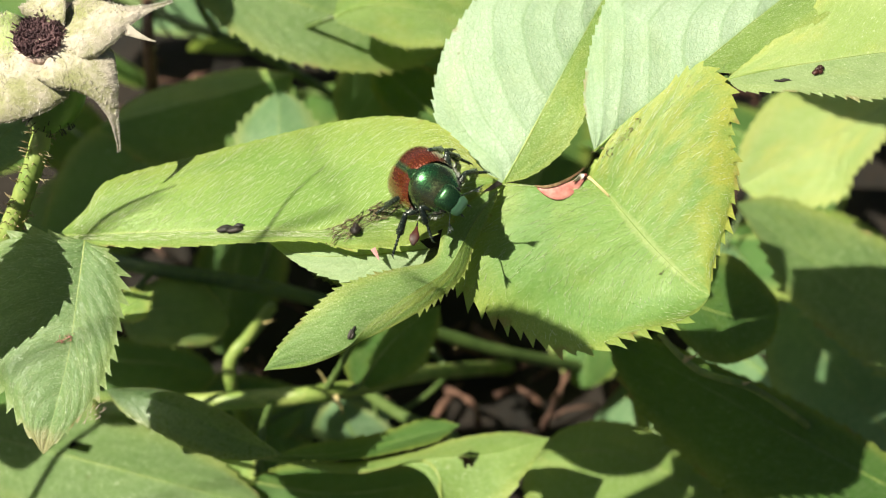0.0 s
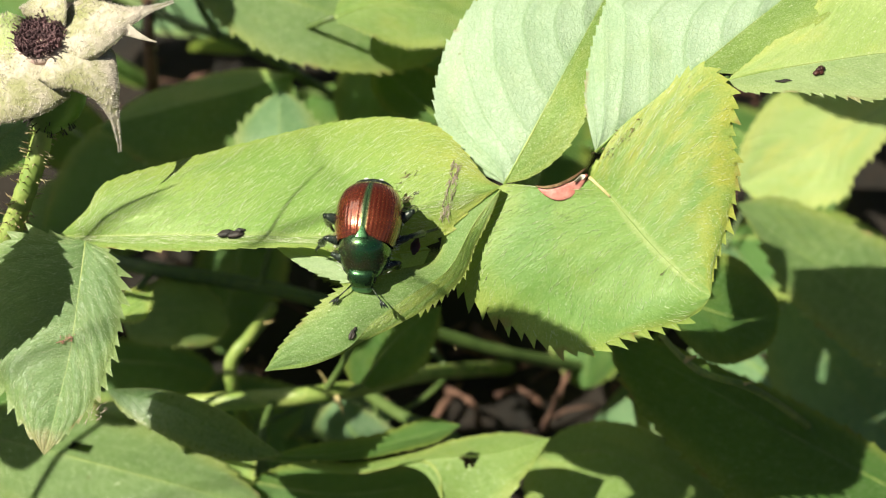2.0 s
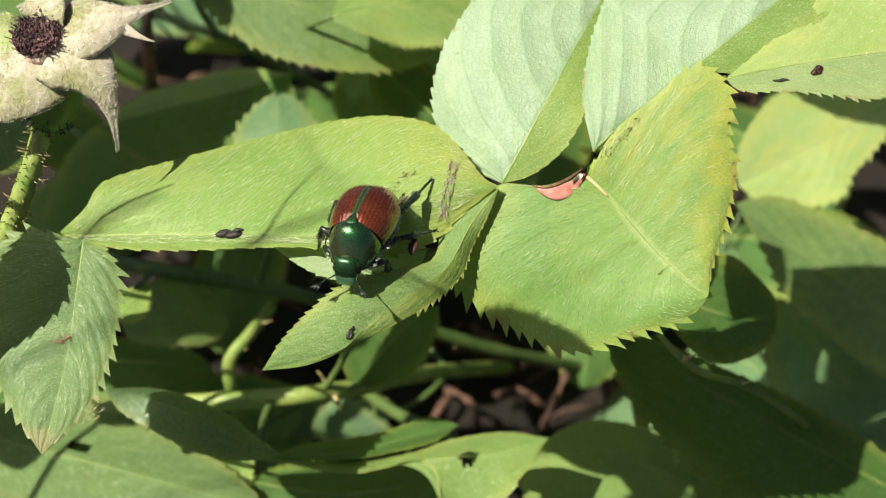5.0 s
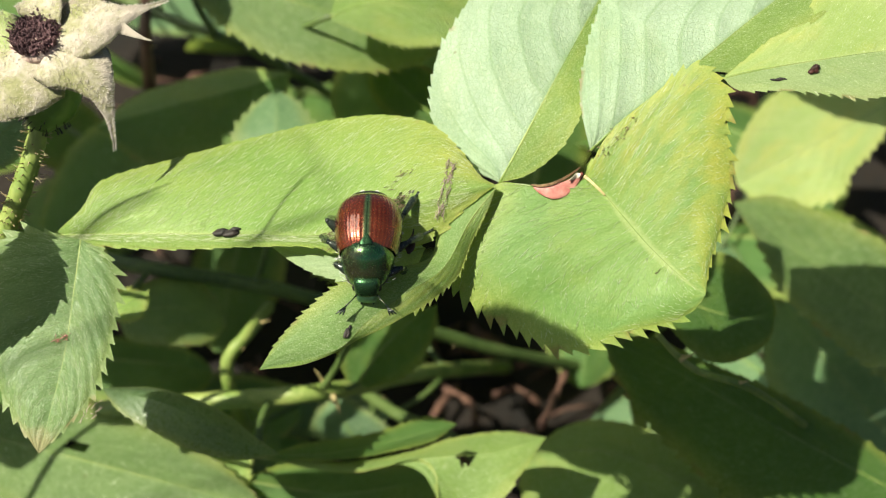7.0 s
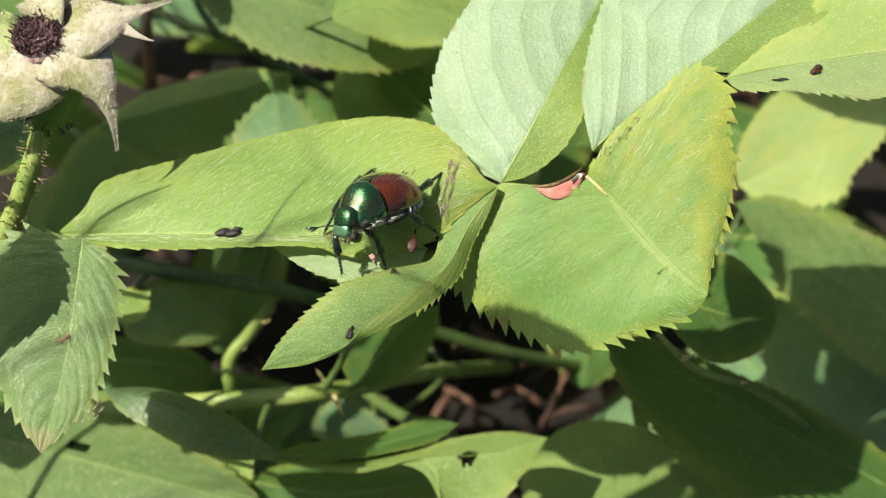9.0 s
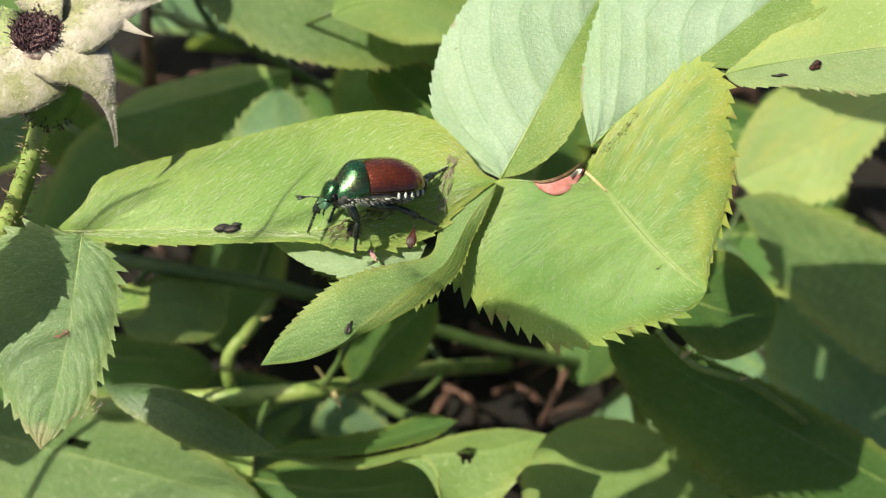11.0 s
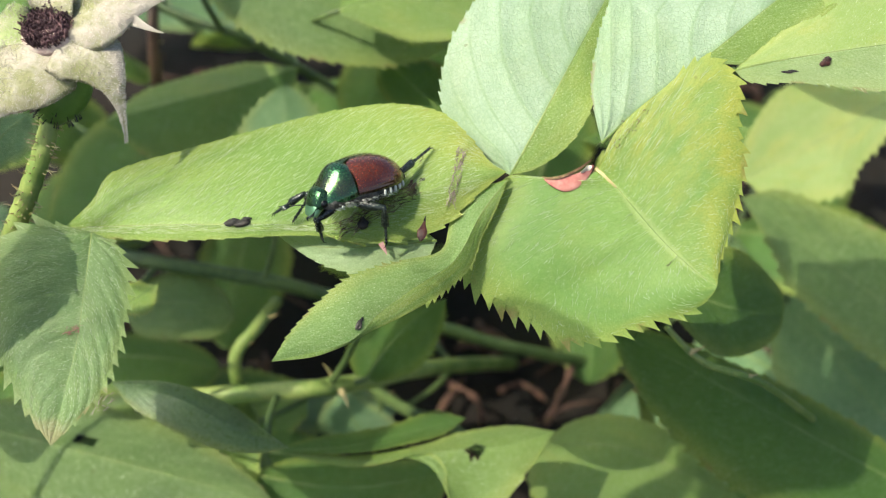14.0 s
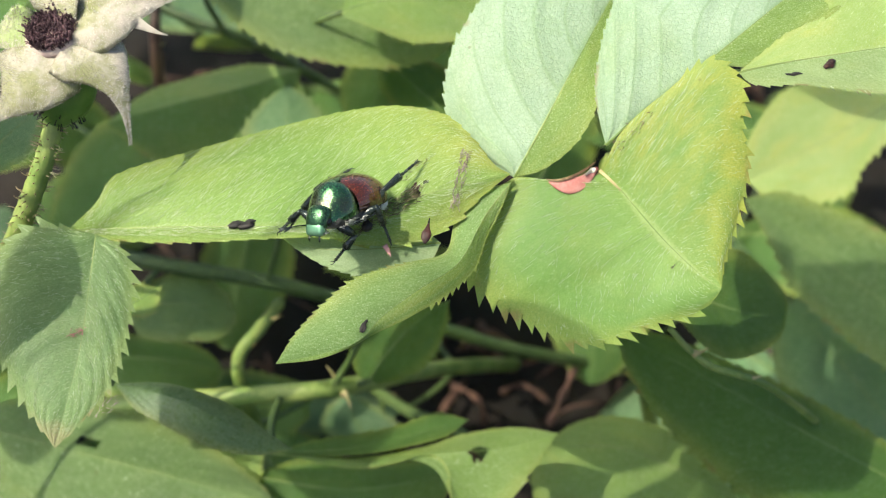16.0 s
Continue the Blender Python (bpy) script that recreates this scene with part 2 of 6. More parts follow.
HIP = skin_material("hip_green", (0.10, 0.19, 0.035), (0.15, 0.25, 0.05), 150, 0.35)
SEPAL = skin_material("sepal_felt", (0.27, 0.275, 0.13), (0.52, 0.46, 0.39), 190, 0.85, 0.2, bump=1.0)
SEPAL_HAIR = skin_material("sepal_hair", (0.56, 0.50, 0.43), (0.76, 0.70, 0.63), 300, 0.9, 0.2)
SEPAL_GREEN = skin_material("sepal_green", (0.30, 0.38, 0.14), (0.50, 0.52, 0.30), 300, 0.8, 0.2, bump=0.8)
STAMEN = skin_material("dried_stamen", (0.040, 0.016, 0.022), (0.21, 0.115, 0.125), 700, 0.8, bump=0.8)
LITTER = skin_material("dry_litter", (0.055, 0.026, 0.019), (0.16, 0.082, 0.056), 120, 0.8, bump=0.6)
# soil kept nearly black, with the shade under the bush in its colour
SOIL_SHADED = skin_material("soil", (0.004, 0.003, 0.002), (0.014, 0.009, 0.006), 60, 0.95, bump=1.0)
FRASS = skin_material("frass", (0.008, 0.007, 0.006), (0.04, 0.03, 0.025), 900, 0.6)
SCAR = skin_material("red_scar", (0.45, 0.13, 0.11), (0.60, 0.30, 0.25), 300, 0.45)
SCAR_WHITE = skin_material("white_callus", (0.7, 0.62, 0.5), (0.8, 0.76, 0.68), 700, 0.6)
BROWN = skin_material("brown_tissue", (0.10, 0.05, 0.02), (0.30, 0.20, 0.10), 600, 0.8)
BUD = skin_material("red_bud", (0.018, 0.007, 0.005), (0.07, 0.018, 0.013), 500, 0.5)
PINK = skin_material("pink_tissue", (0.38, 0.15, 0.16), (0.52, 0.28, 0.27), 700, 0.6)
PINK_FELT = skin_material("pink_felt", (0.48, 0.34, 0.30), (0.62, 0.52, 0.44), 400, 0.85, 0.2, bump=0.4)


# ---- builders ----
def mesh_of(name, verts, faces, material, uvs=None, smooth=True):
    me = bpy.data.meshes.new(name)
    me.from_pydata([tuple(c * MM for c in v) for v in verts], [], faces)
    if uvs is not None:
        layer = me.uv_layers.new(name="UVMap")
        idx = np.empty(len(me.loops), dtype=np.int32)
        me.loops.foreach_get("vertex_index", idx)
        layer.data.foreach_set("uv", np.asarray(uvs, dtype=np.float32)[idx].ravel())
    me.materials.append(material)
    me.polygons.foreach_set("use_smooth", [smooth] * len(me.polygons))
    me.update()
    return me


def part(name, me, parent, label="", at=(0, 0, 0)):
    ob = new(name, me)
    ob.parent = parent
    ob.location = Vector(at) * MM
    if label:
        tagged(ob, label)
    return ob


def bezier(a, b, c, s):
    """A point that goes from a by b to c; b lies on the curve at its middle."""
    k = 2 * b - 0.5 * (a + c)
    return (1 - s) ** 2 * a + 2 * s * (1 - s) * k + s * s * c


def bezier_way(a, b, c, s):
    k = 2 * b - 0.5 * (a + c)
    return (2 * (1 - s) * (k - a) + 2 * s * (c - k)).normalized()


def tube(points, radii, sides=8, caps=True):
    """Verts, faces and uvs of a tube along points."""
    verts, faces, uvs = [], [], []
    side = None
    for i, p in enumerate(points):
        w = (points[min(i + 1, len(points) - 1)] - points[max(i - 1, 0)]).normalized()
        if side is None:
            side = w.orthogonal().normalized()
        side = (side - w * side.dot(w)).normalized()
        up = w.cross(side)
        for k in range(sides):
            a = 2 * math.pi * k / sides
            verts.append(p + (side * math.cos(a) + up * math.sin(a)) * radii[i])
            uvs.append((i / len(points), k / sides))
    for i in range(len(points) - 1):
        for k in range(sides):
            k2 = (k + 1) % sides
            faces.append((i * sides + k, i * sides + k2, (i + 1) * sides + k2, (i + 1) * sides + k))
    if caps:
        faces.append(tuple(reversed(range(sides))))
        faces.append(tuple((len(points) - 1) * sides + k for k in range(sides)))
    return verts, faces, uvs


def joined(pieces):
    verts, faces = [], []
    for v, f, *_ in pieces:
        off = len(verts)
        verts += v
        faces += [tuple(i + off for i in q) for q in f]
    return verts, faces


ACROSS = (0.0, 0.06, 0.2, 0.38, 0.56, 0.74, 0.88, 0.96, 1.0)
TOOTH_STEPS = ((0.0, 0.0), (0.45, 0.42), (0.84, 1.0), (0.93, 0.15))


NEAR = Vector((0.000, -0.707, 0.707))
SURFACE = {}
CANE_POINTS = []


def spot(u, v, d):
    """A place by its millimetres to the right, up and forward in the slanting plane in which the spray of leaves hangs."""
    return Vector((0, 0, 90)) + Vector((u, 0, 0)) + Vector((0, 0.7071, 0.7071)) * v + NEAR * d


def spline(points, count=240):
    """A smooth line through the points, sampled evenly along its length."""
    pts = [spot(*p) for p in points]
    line = []
    n = len(pts) - 1
    for k in range(n):
        p1, p2 = pts[k], pts[k + 1]
        p0 = pts[k - 1] if k else p1 * 2 - p2
        p3 = pts[k + 2] if k + 2 <= n else p2 * 2 - p1
        for i in range(24):
            f = i / 24
            line.append(0.5 * ((2 * p1) + (p2 - p0) * f + (2 * p0 - 5 * p1 + 4 * p2 - p3) * f * f + (3 * p1 - p0 - 3 * p2 + p3) * f ** 3))
    line.append(pts[-1])
    run = [0.0]
    for p, q in zip(line, line[1:]):
        run.append(run[-1] + (q - p).length)
    out, j = [], 0
    for i in range(count + 1):
        m = run[-1] * i / count
        while j < len(run) - 2 and run[j + 1] < m:
            j += 1
        out.append(line[j].lerp(line[j + 1], (m - run[j]) / max(run[j + 1] - run[j], 1e-9)))
    return out


def along_line(line, s):
    k = min(max(s, 0.0), 1.0) * (len(line) - 1)
    j = min(int(k), len(line) - 2)
    return line[j].lerp(line[j + 1], k - j)


def pair(v):
    return v if isinstance(v, tuple) else (v, v)


def leaf(label, base, mid, tip, left, right, mat, widest=0.42, lobes=0.0, back=0.0, blunt=1.0, teeth=24,
         tooth=0.75, curl=0.0, wave=0.35, holes=(), rib=0.25, rib_mat=None, seed=1, name="rose_leaf", quilt=0.05, stalk=True, rise=1.0, mat_right=None, fine=1, bites=(), edges=None, veins=9, slant=0.34, arch=0.0, bare=0.0, late=1.0):
    """A toothed leaflet. base, mid and tip lie on its midrib; left and right are the margins where it is widest; lobes is how wide each
    half already is at the base, back how far it reaches behind it; curl bends the halves up; bites are chewed holes (place, size). edges gives the midrib and the two margins as drawn lines
    in their place, arch rounds each half between them, teeth run along each margin
    from the share bare to the share late. Pairs hold for the left and right half."""
    rng = random.Random(seed)
    a, b, c = Vector(base), Vector(mid), Vector(tip)
    length = (b - a).length + (c - b).length
    widest, lobes, back, blunt, curl, tooth, rise, quilt, teeth = (pair(q) for q in (widest, lobes, back, blunt, curl, tooth, rise, quilt, teeth))
    halves = (Vector(left) - bezier(a, b, c, widest[0]), Vector(right) - bezier(a, b, c, widest[1]))
    ph = rng.uniform(0, 6)
    drawn = [spline(q) for q in edges] if edges else None
    arch, bare, late = pair(arch), pair(bare), pair(late)

    def width_at(s, v):
        side = 0 if v >= 0 else 1
        if drawn:
            return min(1.0, (along_line(drawn[1 + side], s) - along_line(drawn[0], s)).length / 6.0)
        wd = widest[side]
        if s < wd:
            return lobes[side] + (1 - lobes[side]) * math.sin(math.pi / 2 * s / wd) ** rise[side]
        return max(0.0, math.cos(math.pi / 2 * (s - wd) / (1 - wd))) ** (blunt[side] * 0.5)

    def surf(s, v, amp=0.0):
        """The place at s along the midrib and v across, -1 to 1, and the way up from the face."""
        side, u = (0, v) if v >= 0 else (1, -v)
        if drawn:
            p, lo, hi = along_line(drawn[0], s), max(s - 0.02, 0.0), min(s + 0.02, 1.0)
            w = (along_line(drawn[0], hi) - along_line(drawn[0], lo)).normalized()
            vec = along_line(drawn[1 + side], s) - p
            n = w.cross(along_line(drawn[1], min(max(s, 0.06), 0.94)) - along_line(drawn[2], min(max(s, 0.06), 0.94))).normalized()
            n = n if n.z > 0 else -n
            full = min(1.0, vec.length / 5.0)
            q = p + vec * u + n * (full * (arch[side] * 4 * u * (1 - u) + curl[side] * u * u + wave * math.sin(s * 9 + ph + side * 2) * u * u
                                   + quilt[side] * math.sin((s - slant * u ** 1.25) * 6.283 * veins) * u * (1 - u) * 2))
            if amp:
                e = along_line(drawn[1 + side], min(s + 0.01, 1.0)) - along_line(drawn[1 + side], max(s - 0.01, 0.0))
                e = e.normalized()
                out = e.cross(n)
                out = out if out.dot(vec) > 0 else -out
                q = q + (out * 0.85 + e * 0.45) * (tooth[side] * amp)
            return q, n
        vec = halves[side]
        p, w = bezier(a, b, c, s), bezier_way(a, b, c, s)
        n = w.cross(halves[0] - halves[1]).normalized()
        n = n if n.z > 0 else -n
        wd = widest[side]
        if s < wd:
            prof = lobes[side] + (1 - lobes[side]) * math.sin(math.pi / 2 * s / wd) ** rise[side]
        else:
            prof = max(0.0, math.cos(math.pi / 2 * (s - wd) / (1 - wd))) ** blunt[side]
        q = p + vec * (prof * u) - w * (back[side] * length * u * (1 - s) ** 3)
        q = q + n * (curl[side] * u * u * prof * vec.length * 0.3)
        q = q + n * (wave * math.sin(s * 9 + ph + side * 2) * u * u + quilt[side] * math.sin((s - 0.34 * u ** 1.25) * 56.5) * u * (1 - u) * 2)
        if amp:
            e = (surf(min(s + 0.001, 1.0), v)[0] - surf(max(s - 0.001, 0.0), v)[0]).normalized()
            out = e.cross(n)
            out = out if out.dot(vec) > 0 else -out
            q = q + (out * 0.85 + e * 0.45) * (tooth[side] * amp)
        return q, n

    def margin_steps(v):
        """Stations along one margin, evenly spaced teeth, as (share of the midrib, tooth height)."""
        run, last = [0.0], surf(0.0, v)[0]
        along = [1 - (1 - i / 160) ** (1.0 if drawn else 2.2) for i in range(161)]
        for s in along[1:]:
            p = surf(s, v)[0]
            run.append(run[-1] + (p - last).length)
            last = p
        marks = []
        count = teeth[0 if v > 0 else 1]
        for k in range(count):
            j, h = rng.uniform(-0.25, 0.25), rng.uniform(0.5, 1.3)
            for f, amp in TOOTH_STEPS:
                m = (k + f + j * min(f, 1 - f)) / count
                h = 0.0 if m < bare[0 if v > 0 else 1] or m > late[0 if v > 0 else 1] else h
                marks.append((m * run[-1], amp * h * min(1.0, (1 - m) * (12 if drawn else 4.5) + 0.08) * min(1.0, (m + (0.3 if lobes[0 if v > 0 else 1] > 0.3 else 0.0)) * 8)))
        marks.append((run[-1], 0.0))
        return [(float(np.interp(m, run, along)), h * min(1.0, width_at(float(np.interp(m, run, along)), v) * 1.6)) for m, h in marks]

    spots = []
    if bites:
        grid = [surf(i / 200, j / 40 - 1)[0] for i in range(201) for j in range(81)]
        for at, r in bites:
            spots.append((min(grid, key=lambda q: (q - Vector(at)).cross(NEAR).length), r))
    across = ACROSS
    if fine > 1:
        across = tuple(p + (q - p) * i / fine for p, q in zip(ACROSS, ACROSS[1:]) for i in range(fine)) + (1.0,)
    verts, uvs, faces = [], [], []
    nv, first = len(across), 0
    for side in (0, 1):
        steps = margin_steps(1.0 if side == 0 else -1.0)
        if fine > 1:
            steps = [(p[0] + (q[0] - p[0]) * i / fine, p[1] + (q[1] - p[1]) * i / fine) for p, q in zip(steps, steps[1:]) for i in range(fine)] + [(1.0, 0.0)]
        o = len(verts)
        for s, amp in steps:
            for v in across:
                sv = v if side == 0 else -max(v, 1e-6)
                verts.append(surf(s, sv, amp if v == 1.0 else 0.0)[0] - a)
                uvs.append((s, 0.5 + (0.5 if side == 0 else -0.5) * v))
        for i in range(len(steps) - 1):
            for k in range(nv - 1):
                u0, v0 = (steps[i][0] + steps[i + 1][0]) / 2, (across[k] + across[k + 1]) / 2 * (1 if side == 0 else -1)
                if any(((u0 - hu) / ru) ** 2 + ((v0 - hv) / rv) ** 2 < 1 for hu, hv, ru, rv in holes):
                    continue
                if spots:
                    mid = sum((verts[j] for j in (o + i * nv + k, o + i * nv + k + 1, o + (i + 1) * nv + k + 1, o + (i + 1) * nv + k)), Vector()) / 4 + a
                    if any((mid - at).length < r * (1 + 0.55 * noise.noise(mid * 2.6)) for at, r in spots):
                        continue
                q = (o + i * nv + k, o + i * nv + k + 1, o + (i + 1) * nv + k + 1, o + (i + 1) * nv + k)
                faces.append(q if side == 0 else tuple(reversed(q)))
        first = first or len(faces)
    me = mesh_of(name, verts, faces, mat, uvs)
    if mat_right:
        me.materials.append(mat_right)
        me.polygons.foreach_set("material_index", [0] * first + [1] * (len(faces) - first))
    ob = new(name, me)
    ob.location = a * MM
    tagged(ob, label, "leaf", "leaves of the rose bush")
    SURFACE[ob.name] = surf
    if rib:
        pts = []
        for i in range(25):
            q, n = surf(i / 24 * 0.97, 0.0)
            pts.append(q - a - n * (rib * 0.6 * (1 - 0.8 * i / 24)))
        v, f, uv = tube(pts, [rib * (1 - 0.85 * i / 24) for i in range(25)], 6)
        part("midrib", mesh_of("midrib", v, f, rib_mat or STEM, uv), ob)
    if stalk and CANE_POINTS:
        end = min(stalk if isinstance(stalk, list) else CANE_POINTS, key=lambda q: (q - a).length)
        way = -bezier_way(a, b, c, 0.0)
        gap = (end - a).length
        knee = (a + end) / 2 + way * gap * 0.08
        pts = [bezier(Vector(), knee - a, end - a, i / 10) for i in range(11)]
        v, f, uv = tube(pts, [0.32 + 0.012 * i for i in range(11)], 7)
        # stalks take the stem colour that has shade painted in
        part("petiole", mesh_of("petiole", v, f, STEM_SHADED, uv), ob, "thin green leaf stalk")
    return ob


def snap(ob, at):
    """The place on a leaf nearest to a point, with the way up from its face."""
    surf, at = SURFACE[ob.name], Vector(at)
    best = min(((surf(i / 80, j / 20 - 1) for i in range(81) for j in range(41))), key=lambda r: (r[0] - at).length)
    return best


def stem(label, pts, r0, r1, mat=None, thorns=(), bristles=0, seed=1, name="rose_cane"):
    """A stem through the points, with thorns at (share of the way, direction, length) and fine bristles."""
    rng = random.Random(seed)
    pts = [Vector(p) for p in pts]
    o = pts[0]
    line = []
    n = len(pts) - 1
    for i in range(n * 10 + 1):
        t = i / 10
        k = min(int(t), n - 1)
        f = t - k
        p0, p1, p2, p3 = pts[max(k - 1, 0)], pts[k], pts[k + 1], pts[min(k + 2, n)]
        line.append(0.5 * ((2 * p1) + (p2 - p0) * f + (2 * p0 - 5 * p1 + 4 * p2 - p3) * f * f + (3 * p1 - p0 - 3 * p2 + p3) * f ** 3) - o)
    m = len(line) - 1
    rad = [r0 + (r1 - r0) * i / m + 0.04 * r0 * math.sin(i * 1.3 + seed) for i in range(m + 1)]
    v, f, uv = tube(line, rad, 12)
    ob = new(name, mesh_of(name, v, f, mat or STEM, uv))
    ob.location = o * MM
    tagged(ob, label, "cane", "canes of the rose bush")
    CANE_POINTS.extend(o + q for q in line[::2])
    if not thorns:
        thorns = [(rng.uniform(0.08, 0.9), (rng.uniform(-1, 1), rng.uniform(-1, 0.2), rng.uniform(0, 1)), rng.uniform(1.6, 2.6)) for _ in range(4)]
    for at, way, size in thorns:
        p = line[int(at * m)]
        w = Vector(way).normalized()
        down = (line[min(int(at * m) + 1, m)] - line[max(int(at * m) - 1, 0)]).normalized()
        ring = [p + w * (size * k) - down * (size * 0.35 * k * k) for k in (0, 0.25, 0.5, 0.75, 1)]
        v, f, uv = tube(ring, [size * 0.24, size * 0.13, size * 0.07, size * 0.04, size * 0.01], 7)
        part("thorn", mesh_of("thorn", v, f, THORN, uv), ob, "pale pointed thorn")
    if bristles:
        pieces = []
        for _ in range(bristles):
            i = rng.randrange(1, m)
            way = (line[i] - line[i - 1]).normalized()
            out = way.orthogonal().normalized()
            out = Matrix.Rotation(rng.uniform(0, 6.3), 3, way) @ out
            ln = rng.uniform(0.3, 1.0)
            p = line[i] + out * rad[i] * 0.9
            pieces.append(tube([p, p + out * ln * 0.6, p + out * ln + way * ln * rng.uniform(-0.3, 0.3)], [0.07, 0.04, 0.012], 4))
        v, f = joined(pieces)
        tagged(part("bristles", mesh_of("bristles", v, f, BRISTLE), ob, "fine pale bristles"), kind="stuff")
    return ob


def blob(center, size, squash=(1, 1, 1), rough=0.2, seed=1, rings=8, segs=12, turn=None):
    """A lumpy rounded body."""
    verts, faces = [], []
    off = Vector((seed * 7.1, seed * 3.3, seed * 1.7))
    for i in range(rings + 1):
        th = math.pi * i / rings
        for k in range(segs):
            a = 2 * math.pi * k / segs
            d = Vector((math.sin(th) * math.cos(a), math.sin(th) * math.sin(a), math.cos(th)))
            r = size * (1 + rough * noise.noise(d * 1.7 + off))
            q = Vector((d.x * squash[0], d.y * squash[1], d.z * squash[2])) * r
            verts.append(Vector(center) + ((turn @ q) if turn else q))
    for i in range(rings):
        for k in range(segs):
            k2 = (k + 1) % segs
            faces.append((i * segs + k, (i + 1) * segs + k, (i + 1) * segs + k2, i * segs + k2))
    return verts, faces


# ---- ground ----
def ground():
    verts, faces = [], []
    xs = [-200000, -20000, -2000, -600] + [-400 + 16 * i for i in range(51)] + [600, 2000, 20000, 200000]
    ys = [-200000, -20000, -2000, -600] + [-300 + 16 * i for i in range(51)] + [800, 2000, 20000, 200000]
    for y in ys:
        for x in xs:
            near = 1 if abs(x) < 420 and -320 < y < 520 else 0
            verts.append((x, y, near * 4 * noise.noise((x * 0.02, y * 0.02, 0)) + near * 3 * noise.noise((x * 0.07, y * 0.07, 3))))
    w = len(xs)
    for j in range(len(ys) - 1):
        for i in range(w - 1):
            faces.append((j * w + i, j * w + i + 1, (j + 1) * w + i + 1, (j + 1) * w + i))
    tagged(new("ground", mesh_of("ground", verts, faces, SOIL_SHADED)), "bare soil under the rose bush, coloured dark for its shade", "ground", kind="structure")


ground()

# ---- canes ----
stem("yellow-green rose cane with a forked thorn", [(-51.76, 17.16, 42.10), (-40.67, 15.66, 46.27), (-29.89, 13.17, 50.84), (-21.66, 12.93, 52.02), (-12.47, 14.84, 51.10), (-1.87, 30.35, 35.50), (11.20, 56.44, 5.02)], 1.15, 1.1,
     thorns=((0.655, (-0.101, 0.250, 0.963), 3.4), (0.665, (0.686, -0.727, -0.035), 4.2)))
stem("green rose cane low in the bush", [(-51.79, 42.48, 47.63), (-39.40, 32.46, 54.57), (-26.36, 30.92, 53.04), (-19.36, 31.26, 50.55), (-1.89, 35.80, 38.12), (9.59, 38.75, 29.75), (28.13, 49.41, 12.13)], 0.95, 0.9, mat=STEM_SHADED)
stem("short sunlit side shoot", [(-22.58, 31.31, 47.77), (-23.61, 22.36, 52.96), (-26.01, 19.26, 51.28), (-26.04, 18.19, 45.96), (-26.83, 24.83, 29.98)], 0.75, 0.9)
stem("green rose cane among dry litter", [(-11.36, 29.94, 32.26), (-5.57, 22.55, 36.18), (1.17, 18.03, 37.32), (9.05, 19.32, 24.47)], 0.8, 0.8, mat=STEM_SHADED)
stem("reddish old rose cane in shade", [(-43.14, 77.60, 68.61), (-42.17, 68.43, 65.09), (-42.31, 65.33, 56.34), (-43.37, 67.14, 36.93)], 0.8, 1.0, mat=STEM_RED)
stem("slanting green rose cane", [(-48.26, 75.85, 66.86), (-37.48, 69.57, 66.24), (-27.79, 67.00, 63.67), (-14.31, 72.06, 48.92), (-2.26, 76.57, 32.22)], 0.7, 0.7, mat=STEM_SHADED)
stem("upright rose cane behind the leaves", [(31.94, 22.07, -1.07), (25.38, 21.92, 41.21), (13.59, 8.91, 76.28), (8.13, 7.22, 85.90), (5.72, 7.10, 90.03)], 1.2, 0.6)
stem("short rose cane between two leaves", [(25.38, 21.92, 41.21), (17.04, 8.91, 76.28), (14.20, 8.95, 89.05), (14.58, 9.32, 92.25)], 0.9, 0.5)
stem("side cane below the dark leaf", [(21.75, 3.85, 74.05), (26.17, 3.24, 69.20), (33.37, 2.72, 65.85), (51.05, 16.74, 36.02), (71.33, 33.81, -3.47)], 0.3, 0.5)
stem("rose cane at the side of the bush", [(85.18, 28.24, 5.10), (74.56, 33.66, 38.80), (64.31, 35.13, 68.57), (44.24, 16.44, 97.96), (33.80, 13.53, 99.28), (26.41, 13.82, 98.16)], 1.1, 0.6)
stem("bristly green cane that bears the rose hip", [spot(-36.1, 11.2, -2.0), spot(-36.8, 8.5, -2.3), spot(-38.0, 5.7, -3.0), spot(-39.4, 2.9, -4.0), spot(-41.0, 0.1, -5.5), spot(-47.8, -9.0, -14.0)], 0.88, 1.05, bristles=170, seed=5,
                thorns=((0.62, (0.518, 0.440, 0.733), 2.2), (0.7, (0.912, -0.081, 0.403), 1.8)))

# ---- leaves in the light ----
BITES = [((-3.44, 1.40, 94.23), 0.5), ((-4.04, 1.02, 93.85), 0.6), ((-4.63, 0.57, 93.40), 0.34), ((-5.41, 0.57, 93.40), 0.36), ((-6.20, 0.33, 93.15), 0.3), ((-7.09, 0.43, 93.26), 0.2), ((-2.29, 2.74, 94.15), 0.28), ((-5.71, 0.05, 92.88), 0.22), ((-3.18, 2.42, 93.83), 0.4)]
def drawn_leaf(label, mat, edges, **more):
    """A leaflet whose midrib and margins are drawn lines."""
    rib = spline(edges[0])
    return leaf(label, rib[0], along_line(rib, 0.5), rib[-1], along_line(spline(edges[1]), 0.5), along_line(spline(edges[2]), 0.5), mat, edges=edges, **more)


